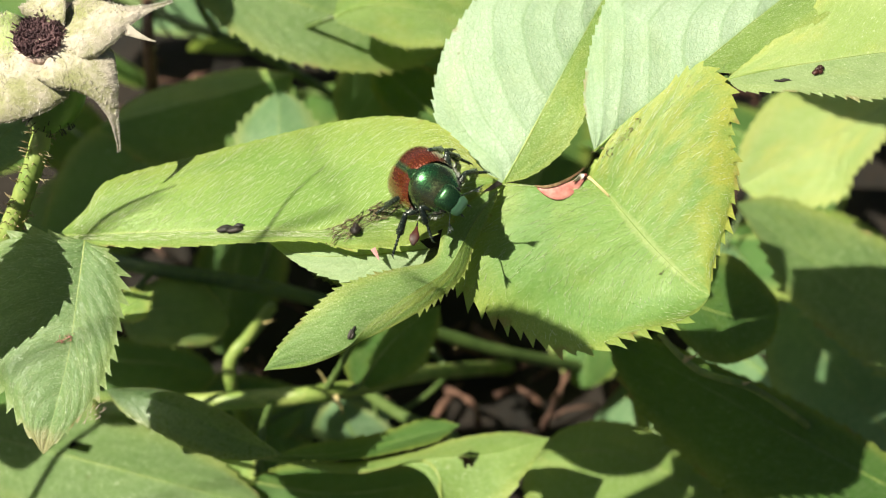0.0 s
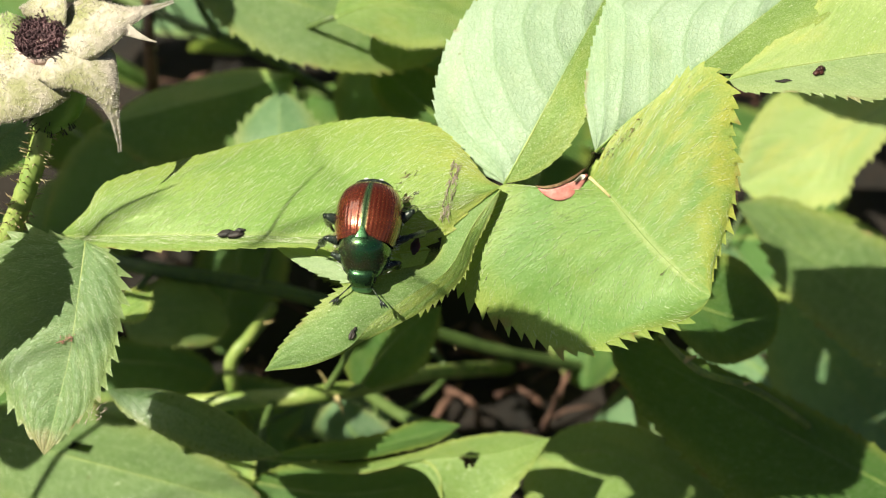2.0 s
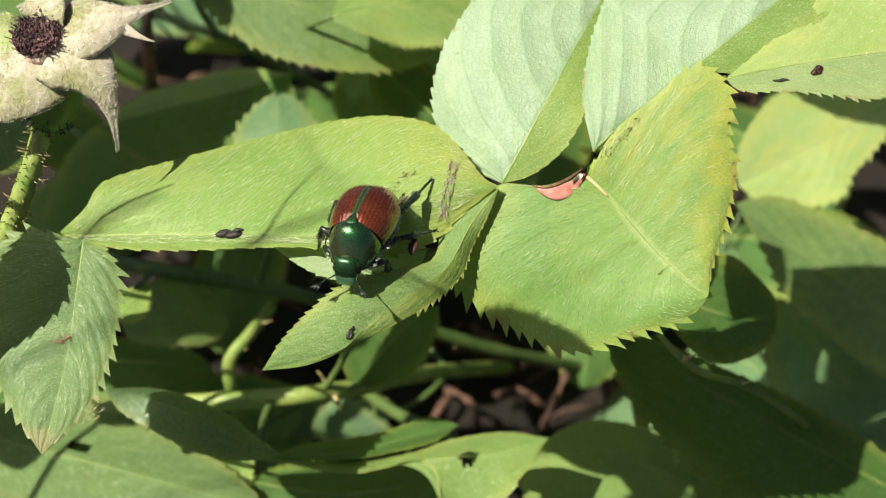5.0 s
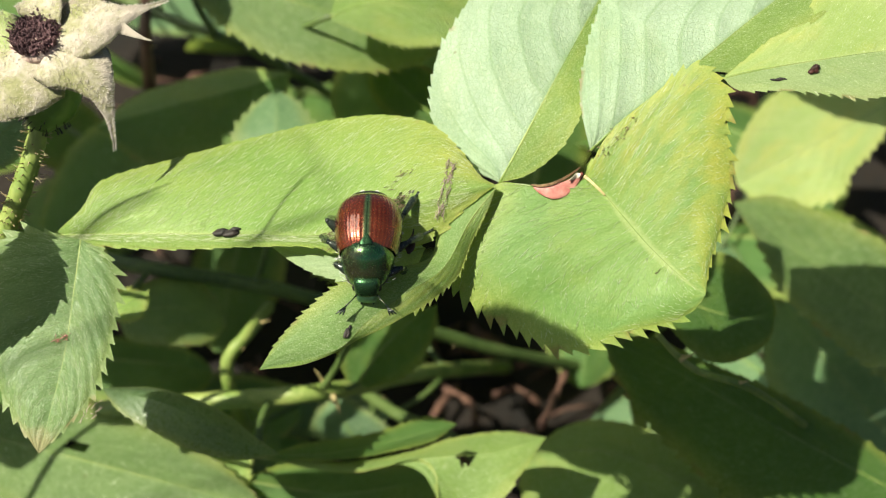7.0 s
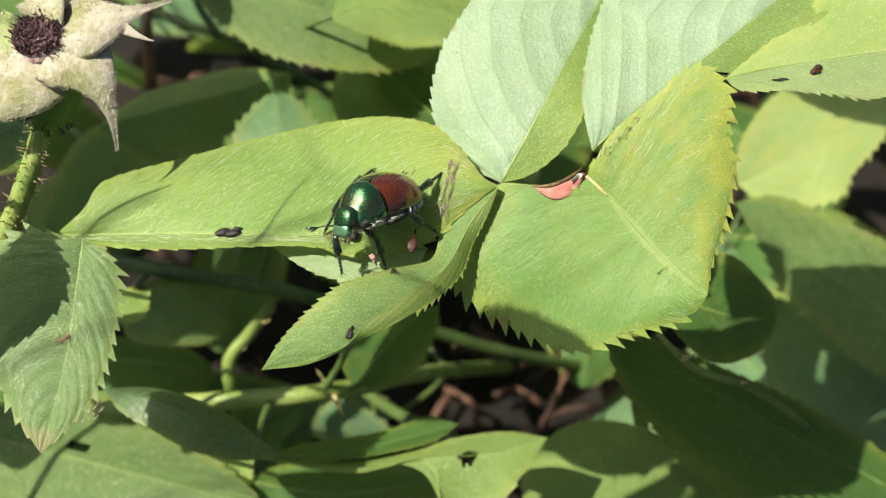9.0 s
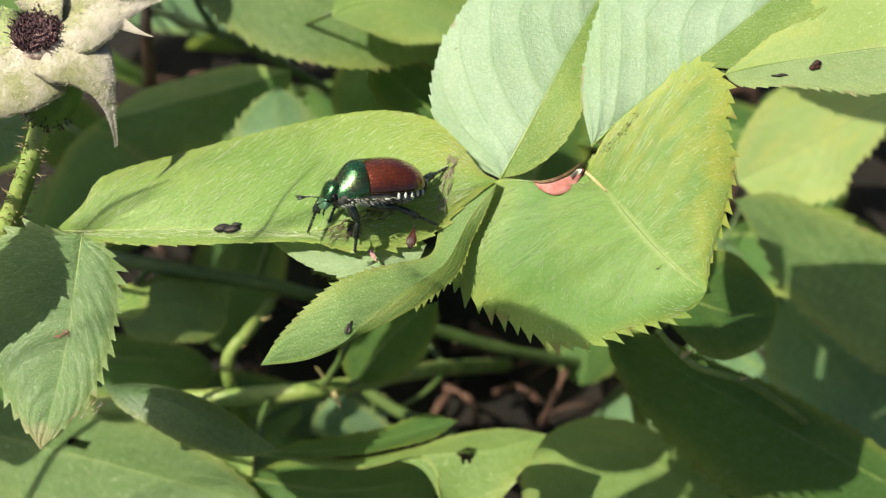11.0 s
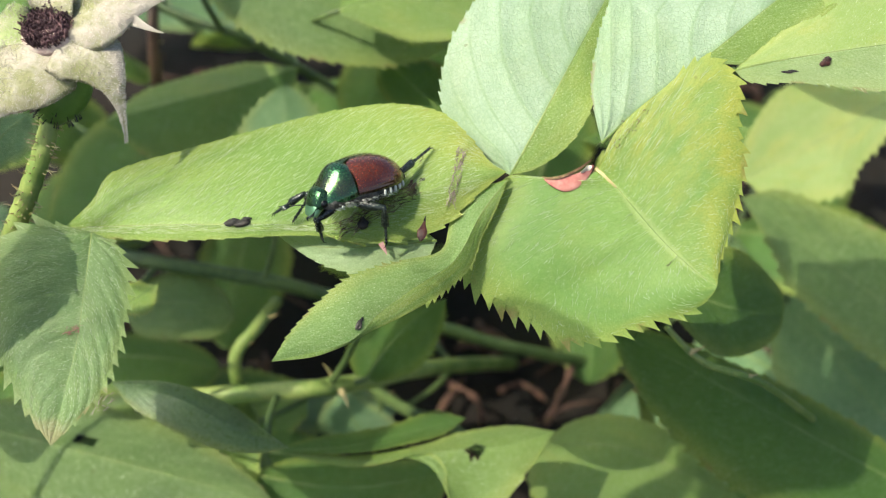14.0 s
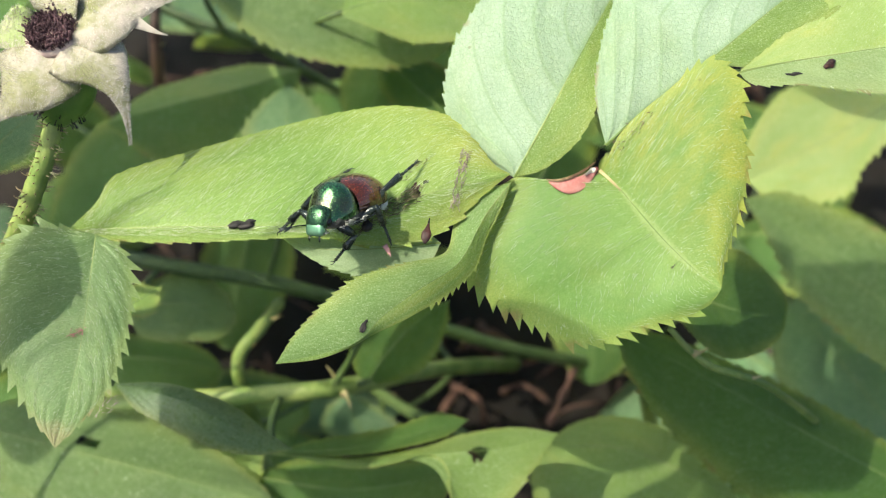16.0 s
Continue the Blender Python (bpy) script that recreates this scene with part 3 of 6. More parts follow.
LEAF_A = drawn_leaf("light green rose leaf with chewed lower margin, beetle walks on it", LEAF_CHEWED, teeth=(34, 24), fine=4, tooth=(0.16, 0.6), seed=3, bites=BITES, rib=0.1, wave=0.12, quilt=(0.03, 0.0), arch=(0.5, 0.0), stalk=False,
    edges=([(-35.2, 1.2, -3.0), (-24.4, 1.3, -0.6), (-16.5, 1.2, 1.2), (-10.0, 1.2, 1.7), (-3.1, 3.6, 1.6), (5.0, 5.5, 1.2)],
           [(-35.2, 1.2, -3.0), (-32.6, 3.6, -3.0), (-30.7, 6.2, -3.5), (-24.3, 8.4, -4.8), (-16.1, 10.7, -6.0), (-9.7, 12.0, -6.2), (-4.9, 12.3, -5.5), (-0.7, 11.2, -3.2), (1.9, 8.7, -1.0), (3.6, 6.4, 0.6), (5.0, 5.5, 1.2)],
           [(-35.2, 1.2, -3.0), (-31.3, 0.3, -2.0), (-24.3, -0.1, -0.1), (-16.5, 0.1, 1.5), (-11.3, 0.1, 1.8), (-8.4, -0.6, 1.9), (-6.0, -0.5, 1.9), (-3.0, -0.2, 1.9), (-0.3, 1.1, 1.7), (2.2, 3.4, 1.3), (5.0, 5.5, 1.2)]))
LEAF_E = drawn_leaf("broad yellowing rose leaf with toothed margin and red scar", LEAF_BROAD, teeth=(34, 30), tooth=(1.15, 0.75), seed=4, fine=2, wave=0.15, quilt=0.02, arch=0.3, rib=0.13, slant=0.2, bare=(0.2, 0.3), stalk=False,
    edges=([(13.0, 6.2, 0.5), (14.5, 4.8, 0.9), (18.0, 0.5, 2.0), (20.8, -2.4, 3.0), (22.9, -4.0, 3.5)],
           [(13.0, 6.2, 0.5), (10.6, 5.0, 0.5), (8.1, 5.5, 0.3), (5.1, 5.7, -0.2), (3.2, 3.2, -0.2), (1.7, 0.6, 0.0), (1.1, -2.5, 0.2), (3.1, -4.9, 0.4), (6.1, -6.7, 0.4), (10.0, -8.6, 1.0), (12.9, -8.8, 1.5), (15.1, -7.8, 2.0), (17.9, -6.9, 2.6), (20.3, -6.3, 3.0), (22.1, -5.1, 3.3), (22.9, -4.0, 3.5)],
           [(13.0, 6.2, 0.5), (14.6, 9.7, 1.4), (18.1, 12.9, 1.8), (22.3, 15.8, 2.5), (24.8, 13.5, 3.0), (24.8, 9.8, 3.0), (25.3, 6.4, 3.0), (24.4, 2.0, 3.0), (23.3, -1.4, 3.2), (22.9, -4.0, 3.5)]))
drawn_leaf("pale underside of a raised rose leaf", LEAF_PALE, mat_right=LEAF, teeth=(30, 20), tooth=(0.35, 0.2), seed=5, fine=3, quilt=(0.03, 0.0), wave=0.3, rib=0.16, veins=6, slant=0.5, arch=(0.6, 0.0), stalk=False,
    edges=([(5.4, 5.9, -1.5), (8.0, 10.6, -2.5), (11.3, 16.7, -4.0), (15.0, 23.4, -6.5), (15.7, 24.9, -7.0)],
           [(5.4, 5.9, -1.5), (2.7, 7.4, -3.0), (0.3, 9.7, -4.8), (-0.8, 13.2, -5.5), (-0.2, 17.5, -6.0), (1.5, 21.1, -6.5), (3.7, 23.9, -7.2), (8.4, 25.1, -7.5), (15.7, 24.9, -7.0)],
           [(5.4, 5.9, -1.5), (8.0, 6.6, -1.5), (10.8, 8.7, -2.0), (12.8, 12.1, -2.0), (13.9, 16.7, -4.0), (15.7, 21.2, -6.0), (15.7, 24.9, -7.0)]))
drawn_leaf("pale veined underside of a rose leaf beside the scarred one", LEAF_PALE, mat_right=LEAF, teeth=30, tooth=(0.25, 0.1), bare=(0.05, 0.5), stalk=False, seed=6, fine=3, quilt=(0.03, 0.0), wave=0.3, rib=0.16, veins=6, slant=0.5, arch=(0.6, 0.0),
    edges=([(13.3, 8.6, 1.0), (16.7, 11.7, 1.0), (23.1, 16.6, 0.0), (27.8, 20.4, -1.5), (31.8, 23.5, -3.0), (33.0, 24.4, -3.5)],
           [(13.3, 8.6, 1.0), (12.8, 11.0, 0.5), (12.6, 14.2, -0.5), (13.4, 17.9, -2.0), (14.9, 22.4, -4.0), (15.8, 23.7, -4.5), (24.5, 24.6, -5.0), (33.0, 24.4, -3.5)],
           [(13.3, 8.6, 1.0), (16.5, 11.2, 1.1), (20.2, 14.0, 1.2), (23.6, 15.5, 1.2), (27.6, 15.8, 0.3), (32.2, 19.1, -0.8), (36.2, 22.6, -2.5), (33.0, 24.4, -3.5)]))
LEAF_D = drawn_leaf("yellow-green rose leaf folded along its midrib", LEAF_GOLD, mat_right=LEAF_SAGE, teeth=22, tooth=0.5, seed=7, rib=0.12, wave=0.1, quilt=0.03, fine=2,
    edges=([(24.8, 14.9, 1.5), (28.0, 15.6, 1.5), (33.1, 16.5, 1.0), (39.2, 17.4, 0.5), (46.0, 18.1, 0.0)],
           [(24.8, 14.9, 1.5), (27.9, 17.3, 0.0), (32.4, 20.9, -1.5), (36.9, 24.5, -3.0), (42.1, 25.8, -3.0), (46.0, 18.1, 0.0)],
           [(24.8, 14.9, 1.5), (26.2, 13.8, 2.0), (30.2, 13.7, 2.5), (33.6, 13.4, 2.5), (37.3, 13.0, 2.5), (41.4, 14.4, 1.5), (46.0, 18.1, 0.0)]))
LEAF_F = drawn_leaf("small drooping rose leaf with a folded margin", LEAF_FOLDED, mat_right=LEAF_YELLOW, teeth=(38, 36), tooth=(0.4, 0.8), bare=(0.45, 0.0), late=(1.0, 0.5), seed=8, quilt=0.02, rib=0.06, wave=0.1, arch=(0.4, 0.2), fine=2, stalk=False,
    edges=([(5.0, 5.3, 1.0), (2.7, 2.4, 1.5), (0.4, -1.7, 3.4), (-2.8, -3.8, 5.2), (-6.1, -6.2, 6.3), (-8.6, -8.5, 7.0), (-14.9, -10.1, 7.0)],
           [(5.0, 5.3, 1.0), (2.2, 4.5, 0.5), (0.1, 2.0, 0.8), (-0.8, -0.8, 2.6), (-4.0, -1.7, 4.6), (-8.2, -3.0, 6.0), (-11.2, -5.4, 6.5), (-13.3, -7.7, 7.0), (-14.9, -10.1, 7.0)],
           [(5.0, 5.3, 1.0), (4.1, 3.0, 1.0), (2.8, 0.5, 1.3), (1.6, -2.4, 2.3), (-0.9, -4.6, 4.0), (-4.0, -6.4, 5.4), (-6.8, -7.7, 6.2), (-8.6, -8.7, 6.8), (-11.4, -9.7, 7.0), (-14.9, -10.1, 7.0)]))
LEAF_G = drawn_leaf("hanging green rose leaf with ragged brown tip", LEAF_HANGING, teeth=(17, 18), tooth=1.1, stalk=False, rib=0.1, seed=9, wave=0.2, arch=0.4, fine=2,
    edges=([(-32.1, 0.8, -1.0), (-32.3, -3.0, 0.0), (-32.7, -8.9, 1.5), (-33.4, -13.6, 3.0), (-34.0, -17.5, 4.5)],
           [(-32.1, 0.8, -1.0), (-36.6, 1.5, -1.0), (-40.1, 0.1, -1.0), (-41.7, -4.0, -0.5), (-40.2, -8.9, 1.0), (-38.2, -12.2, 2.2), (-36.1, -15.0, 3.5), (-34.0, -17.5, 4.5)],
           [(-32.1, 0.8, -1.0), (-29.6, -0.6, -0.5), (-28.6, -3.5, 0.0), (-28.7, -7.4, 1.0), (-29.3, -10.3, 2.0), (-30.4, -13.2, 3.0), (-32.1, -15.5, 4.0), (-34.0, -17.5, 4.5)]))
# ---- leaves behind ----
drawn_leaf("pale rose leaf below the chewed leaf", LEAF_MINT, teeth=18, tooth=(0.1, 0.45), seed=10, quilt=0.02, rib=0.1, stalk=False,
    edges=([(-1.2, 0.0, 1.2), (-6.6, -0.5, 0.9), (-12.2, -0.5, 0.3), (-16.4, 1.1, -2.2)],
           [(-1.2, 0.0, 1.2), (-4.2, 2.0, -0.6), (-11.3, 2.3, -1.4), (-16.4, 1.1, -2.2)],
           [(-1.2, 0.0, 1.2), (-2.4, -1.9, 1.4), (-6.1, -2.8, 1.6), (-9.1, -2.7, 1.4), (-12.6, -1.4, 0.7), (-16.4, 1.1, -2.2)]))
drawn_leaf("narrow folded rose leaf with a shiny margin", LEAF_GLOSSY, teeth=18, tooth=(0.1, 0.35), seed=11, rib=0.0, arch=(0.5, 0.25), fine=2,
    edges=([(-35.3, -14.6, -19.0), (-27.9, -16.0, -16.5), (-22.1, -18.8, -16.0), (-16.7, -21.5, -19.0)],
           [(-35.3, -14.6, -19.0), (-29.3, -14.7, -20.0), (-23.0, -17.6, -21.0), (-19.4, -20.0, -21.0), (-16.7, -21.5, -19.0)],
           [(-35.3, -14.6, -19.0), (-32.4, -17.1, -17.0), (-26.0, -20.1, -15.5), (-20.3, -21.5, -16.0), (-16.7, -21.5, -19.0)]))
leaf("large dull green rose leaf with a hole", (-63.49, 13.76, 47.19), (-43.72, 8.01, 47.10), (-20.70, 2.65, 44.56), (-41.36, 15.71, 46.32), (-45.71, -5.16, 45.24), LEAF_DULL, widest=0.5, seed=12, blunt=0.7, fine=2,
     holes=[(0.50, 0.22, 0.035, 0.10)])
leaf("curled yellow-green rose leaf near the ground", (-34.86, 9.21, 36.98), (-30.22, 9.56, 40.16), (-22.95, 10.84, 44.27), (-34.15, 13.20, 40.97), (-25.01, 6.47, 39.90), LEAF_YELLOW, seed=31)
drawn_leaf("yellow-green rose leaf with a hole", LEAF, teeth=(18, 14), tooth=(0.15, 0.3), seed=13, rib=0.12, fine=3, bites=[(spot(2.92, -23.0, -27), 0.95)],
    edges=([(-20.1, -23.4, -28.0), (-9.1, -24.4, -28.0), (-1.5, -23.3, -27.0), (6.0, -22.6, -27.0), (11.9, -21.1, -28.0)],
           [(-20.1, -23.4, -28.0), (-11.7, -24.0, -29.0), (-3.1, -22.8, -29.0), (1.1, -21.7, -30.0), (7.5, -20.8, -30.0), (11.9, -21.1, -28.0)],
           [(-20.1, -23.4, -28.0), (-10.2, -24.8, -27.0), (-2.2, -23.6, -27.0), (-0.3, -25.6, -26.0), (0.2, -28.4, -24.0), (3.4, -31.2, -24.0), (7.8, -25.9, -25.0), (11.9, -21.1, -28.0)]))
drawn_leaf("dark toothed rose leaf above the yellow one", LEAF_SHADED, teeth=14, tooth=(0.7, 0.3), seed=14, rib=0.12, fine=2,
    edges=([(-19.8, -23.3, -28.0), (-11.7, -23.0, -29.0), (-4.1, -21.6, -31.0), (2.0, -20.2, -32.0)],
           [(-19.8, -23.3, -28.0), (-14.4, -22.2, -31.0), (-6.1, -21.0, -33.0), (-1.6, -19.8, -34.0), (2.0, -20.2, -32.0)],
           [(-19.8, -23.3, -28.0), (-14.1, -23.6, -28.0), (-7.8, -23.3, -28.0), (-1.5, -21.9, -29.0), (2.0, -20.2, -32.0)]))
drawn_leaf("large dark green rose leaf", LEAF_SHADED, stalk=False, teeth=(26, 24), tooth=(0.4, 0.8), seed=15, rib=0.2, fine=2,
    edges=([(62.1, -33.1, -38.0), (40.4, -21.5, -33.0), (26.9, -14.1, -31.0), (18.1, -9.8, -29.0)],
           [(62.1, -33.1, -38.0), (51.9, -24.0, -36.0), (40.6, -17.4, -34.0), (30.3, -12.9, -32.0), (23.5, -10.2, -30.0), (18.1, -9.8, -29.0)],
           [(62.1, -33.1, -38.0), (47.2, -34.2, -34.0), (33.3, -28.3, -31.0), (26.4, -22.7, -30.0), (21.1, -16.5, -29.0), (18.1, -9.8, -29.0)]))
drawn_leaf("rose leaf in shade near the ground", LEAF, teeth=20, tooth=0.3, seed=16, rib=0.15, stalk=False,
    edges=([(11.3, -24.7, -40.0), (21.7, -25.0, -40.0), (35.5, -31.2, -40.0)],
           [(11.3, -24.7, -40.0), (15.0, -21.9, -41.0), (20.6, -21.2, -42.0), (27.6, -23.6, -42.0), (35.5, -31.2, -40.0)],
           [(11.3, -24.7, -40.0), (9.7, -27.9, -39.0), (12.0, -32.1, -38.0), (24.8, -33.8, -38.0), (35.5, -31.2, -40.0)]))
drawn_leaf("rose leaf over the soil, coloured dark for shade", LEAF_SHADED, teeth=20, tooth=0.3, seed=26, rib=0.15, stalk=False,
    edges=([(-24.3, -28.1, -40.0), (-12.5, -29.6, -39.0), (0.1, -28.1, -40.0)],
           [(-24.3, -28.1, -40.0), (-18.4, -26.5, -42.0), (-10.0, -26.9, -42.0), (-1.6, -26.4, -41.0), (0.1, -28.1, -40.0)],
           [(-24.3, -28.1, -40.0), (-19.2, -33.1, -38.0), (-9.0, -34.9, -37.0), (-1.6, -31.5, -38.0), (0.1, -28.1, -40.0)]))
leaf("pale sunlit rose leaf at the ground", (23.09, 3.07, 36.50), (27.58, 8.08, 38.68), (34.54, 9.07, 39.67), (25.83, 11.20, 38.98), (31.33, 4.53, 37.96), LEAF_MINT, seed=32, stalk=False)
drawn_leaf("green rose leaf with toothed side", LEAF_DULL, stalk=False, teeth=(22, 22), tooth=(0.4, 0.9), seed=17, rib=0.15, fine=2, quilt=0.15,
    edges=([(69.1, -16.2, -51.0), (57.0, -8.0, -50.0), (46.4, -0.7, -49.0), (37.5, 5.9, -48.0)],
           [(69.1, -16.2, -51.0), (67.6, -5.8, -51.0), (57.5, 0.7, -50.0), (50.3, 4.1, -50.0), (43.5, 6.8, -49.0), (37.5, 5.9, -48.0)],
           [(69.1, -16.2, -51.0), (62.4, -19.6, -49.0), (54.8, -15.1, -48.0), (48.3, -10.0, -47.0), (43.6, -5.3, -47.0), (40.8, 0.1, -47.0), (37.5, 5.9, -48.0)]))
drawn_leaf("bright yellow-green rose leaf with browned margin", LEAF_GOLD, teeth=20, tooth=(0.3, 0.8), seed=18, rib=0.12, fine=2, quilt=0.08,
    edges=([(63.7, 21.3, -58.0), (50.7, 14.2, -56.0), (39.7, 8.4, -55.0)],
           [(63.7, 21.3, -58.0), (53.7, 23.2, -58.0), (45.7, 21.1, -57.0), (41.2, 16.1, -56.0), (39.3, 11.4, -55.0), (39.7, 8.4, -55.0)],
           [(63.7, 21.3, -58.0), (59.1, 14.5, -56.0), (54.8, 9.9, -55.0), (53.1, 7.0, -54.0), (48.6, 5.7, -54.0), (42.6, 6.5, -54.0), (39.7, 8.4, -55.0)]))
leaf("round dark rose leaf", (23.39, 15.79, 69.02), (29.61, 13.59, 66.82), (37.67, 15.37, 62.94), (32.42, 20.58, 68.15), (28.12, 7.28, 66.16), LEAF_SHADED, lobes=(.5,.5), blunt=0.5, seed=19, teeth=30, tooth=0.25)
leaf("bluish green rose leaf low in the bush", (65.17, 17.58, 28.38), (55.84, 29.25, 34.39), (47.26, 36.97, 42.11), (47.66, 22.96, 33.77), (66.76, 37.41, 36.90), LEAF_BLUE, lobes=(.4,.4), seed=20, blunt=0.6)
leaf("wide rose leaf with toothed lower margin", (-29.82, 52.63, 86.06), (-15.39, 48.98, 82.41), (0.42, 49.23, 77.00), (-8.87, 58.87, 83.81), (-18.32, 41.20, 80.29), LEAF_DULL, lobes=(.4,.45), seed=21, blunt=0.6)
leaf("bright rose leaf above the toothed one", (-12.79, 43.20, 85.12), (-4.28, 45.83, 84.92), (5.83, 45.13, 81.39), (-4.40, 54.08, 87.51), (-2.90, 40.87, 82.79), LEAF, seed=22, lobes=(.3,.2), blunt=0.7)
# lit upper half and shaded lower half are painted with two leaf colours
drawn_leaf("long green rose leaf, its lower half coloured as shaded", LEAF, mat_right=LEAF_SHADED, teeth=24, tooth=0.4, seed=23, rib=0.12, stalk=True,
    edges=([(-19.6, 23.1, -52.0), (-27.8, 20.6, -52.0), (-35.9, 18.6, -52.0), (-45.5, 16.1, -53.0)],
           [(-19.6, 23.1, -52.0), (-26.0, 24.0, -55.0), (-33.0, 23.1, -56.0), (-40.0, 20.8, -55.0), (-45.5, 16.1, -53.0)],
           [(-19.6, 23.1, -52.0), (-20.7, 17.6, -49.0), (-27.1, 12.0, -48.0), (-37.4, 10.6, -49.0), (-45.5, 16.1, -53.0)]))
drawn_leaf("bluish rose leaf with toothed margin", LEAF_BLUE, teeth=11, tooth=0.8, seed=24, rib=0.1, fine=2,
    edges=([(-19.8, 7.6, -40.0), (-20.3, 13.3, -42.0), (-20.6, 20.2, -46.0)],
           [(-19.8, 7.6, -40.0), (-24.6, 10.5, -42.0), (-25.6, 14.1, -43.0), (-23.7, 17.8, -45.0), (-20.6, 20.2, -46.0)],
           [(-19.8, 7.6, -40.0), (-15.6, 10.9, -42.0), (-15.3, 14.4, -43.0), (-17.7, 18.0, -45.0), (-20.6, 20.2, -46.0)]))
leaf("dull rose leaf in shade", (-39.83, 23.84, 54.44), (-33.70, 24.58, 55.18), (-27.45, 26.51, 51.46), (-35.05, 31.53, 53.65), (-32.13, 18.58, 54.84), LEAF_DULL, seed=25, lobes=(.5,.5), blunt=0.5)
leaf("small yellowish rose leaf behind the hanging one", (-35.30, 9.14, 70.86), (-32.92, 9.98, 71.70), (-31.02, 12.40, 71.29), (-34.04, 12.18, 71.07), (-31.82, 7.39, 71.94), LEAF_YELLOW, seed=33)
leaf("shaded rose leaf beside the upright cane", (-0.29, 43.95, 68.90), (-4.58, 46.73, 71.68), (-8.98, 50.89, 73.01), (-7.44, 45.22, 70.16), (-1.01, 49.87, 71.99), LEAF_SHADED, seed=34, lobes=.3)
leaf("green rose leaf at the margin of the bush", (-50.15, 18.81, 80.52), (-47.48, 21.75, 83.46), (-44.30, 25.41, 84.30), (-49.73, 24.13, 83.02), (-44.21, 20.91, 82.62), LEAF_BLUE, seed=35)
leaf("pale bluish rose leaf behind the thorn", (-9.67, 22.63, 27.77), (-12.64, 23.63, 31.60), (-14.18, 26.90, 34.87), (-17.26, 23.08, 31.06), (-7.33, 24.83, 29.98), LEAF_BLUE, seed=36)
leaf("rose leaf beside the reddish cane, coloured dark for shade", (-55.42, 45.88, 45.37), (-45.16, 48.27, 53.42), (-35.04, 55.89, 58.21), (-52.02, 57.58, 54.24), (-38.46, 42.97, 50.95), LEAF_SHADED, seed=41, lobes=.3, blunt=.7)
leaf("shaded rose leaf under the toothed one", (1.28, 69.03, 68.52), (-6.63, 61.75, 64.07), (-13.25, 58.72, 55.38), (-13.25, 65.58, 62.24), (0.47, 57.29, 59.61), LEAF_SHADED, seed=42, lobes=.3, blunt=.7)
leaf("rose leaf low beside the hanging one, coloured dark for shade", (-58.48, 35.30, 31.96), (-43.44, 34.02, 33.51), (-32.63, 34.16, 30.82), (-45.27, 38.90, 32.73), (-42.93, 28.27, 30.59), LEAF_SHADED, seed=43, lobes=.3, blunt=.7)
# a mostly hidden leaf, added as a shade for the leaves below it
leaf("rose leaf under the chewed one, added to shade those below", (-7.71, 15.57, 68.80), (-9.67, 15.96, 73.44), (-13.01, 18.24, 75.71), (-13.52, 13.89, 72.78), (-5.76, 18.10, 74.16), LEAF_SHADED, seed=44, lobes=.3)
leaf("rose leaf under the drooping one", (-9.76, 15.42, 51.68), (-5.54, 16.63, 58.55), (-0.26, 16.73, 64.30), (-2.94, 15.58, 54.66), (-10.96, 17.94, 57.03), LEAF_SHADED, seed=37, lobes=.3)


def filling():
    """Leaves deep in the bush, over the soil, most with shade in their colour; an opening shows the litter."""
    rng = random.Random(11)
    mats = (LEAF_SHADED, LEAF_SHADED, LEAF_BLUE, LEAF_SHADED)
    names = ("rose leaf deep in the bush, shade in its colour", "dull green rose leaf deep in the bush, darkened for shade", "bluish rose leaf deep in the bush", "green rose leaf deep in the bush, shade in its colour")
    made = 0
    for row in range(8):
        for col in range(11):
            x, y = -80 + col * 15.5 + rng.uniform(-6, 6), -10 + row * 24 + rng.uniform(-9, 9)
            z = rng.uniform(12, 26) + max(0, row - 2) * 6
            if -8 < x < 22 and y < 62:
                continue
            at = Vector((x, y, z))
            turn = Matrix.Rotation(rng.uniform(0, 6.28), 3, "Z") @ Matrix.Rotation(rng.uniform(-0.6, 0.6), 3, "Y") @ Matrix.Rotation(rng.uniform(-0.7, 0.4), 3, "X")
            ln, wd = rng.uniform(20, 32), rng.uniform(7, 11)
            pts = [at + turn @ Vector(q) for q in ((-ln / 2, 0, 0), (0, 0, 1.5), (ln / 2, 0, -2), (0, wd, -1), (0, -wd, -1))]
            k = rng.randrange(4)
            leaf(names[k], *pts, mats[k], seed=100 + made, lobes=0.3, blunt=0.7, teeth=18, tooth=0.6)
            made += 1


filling()


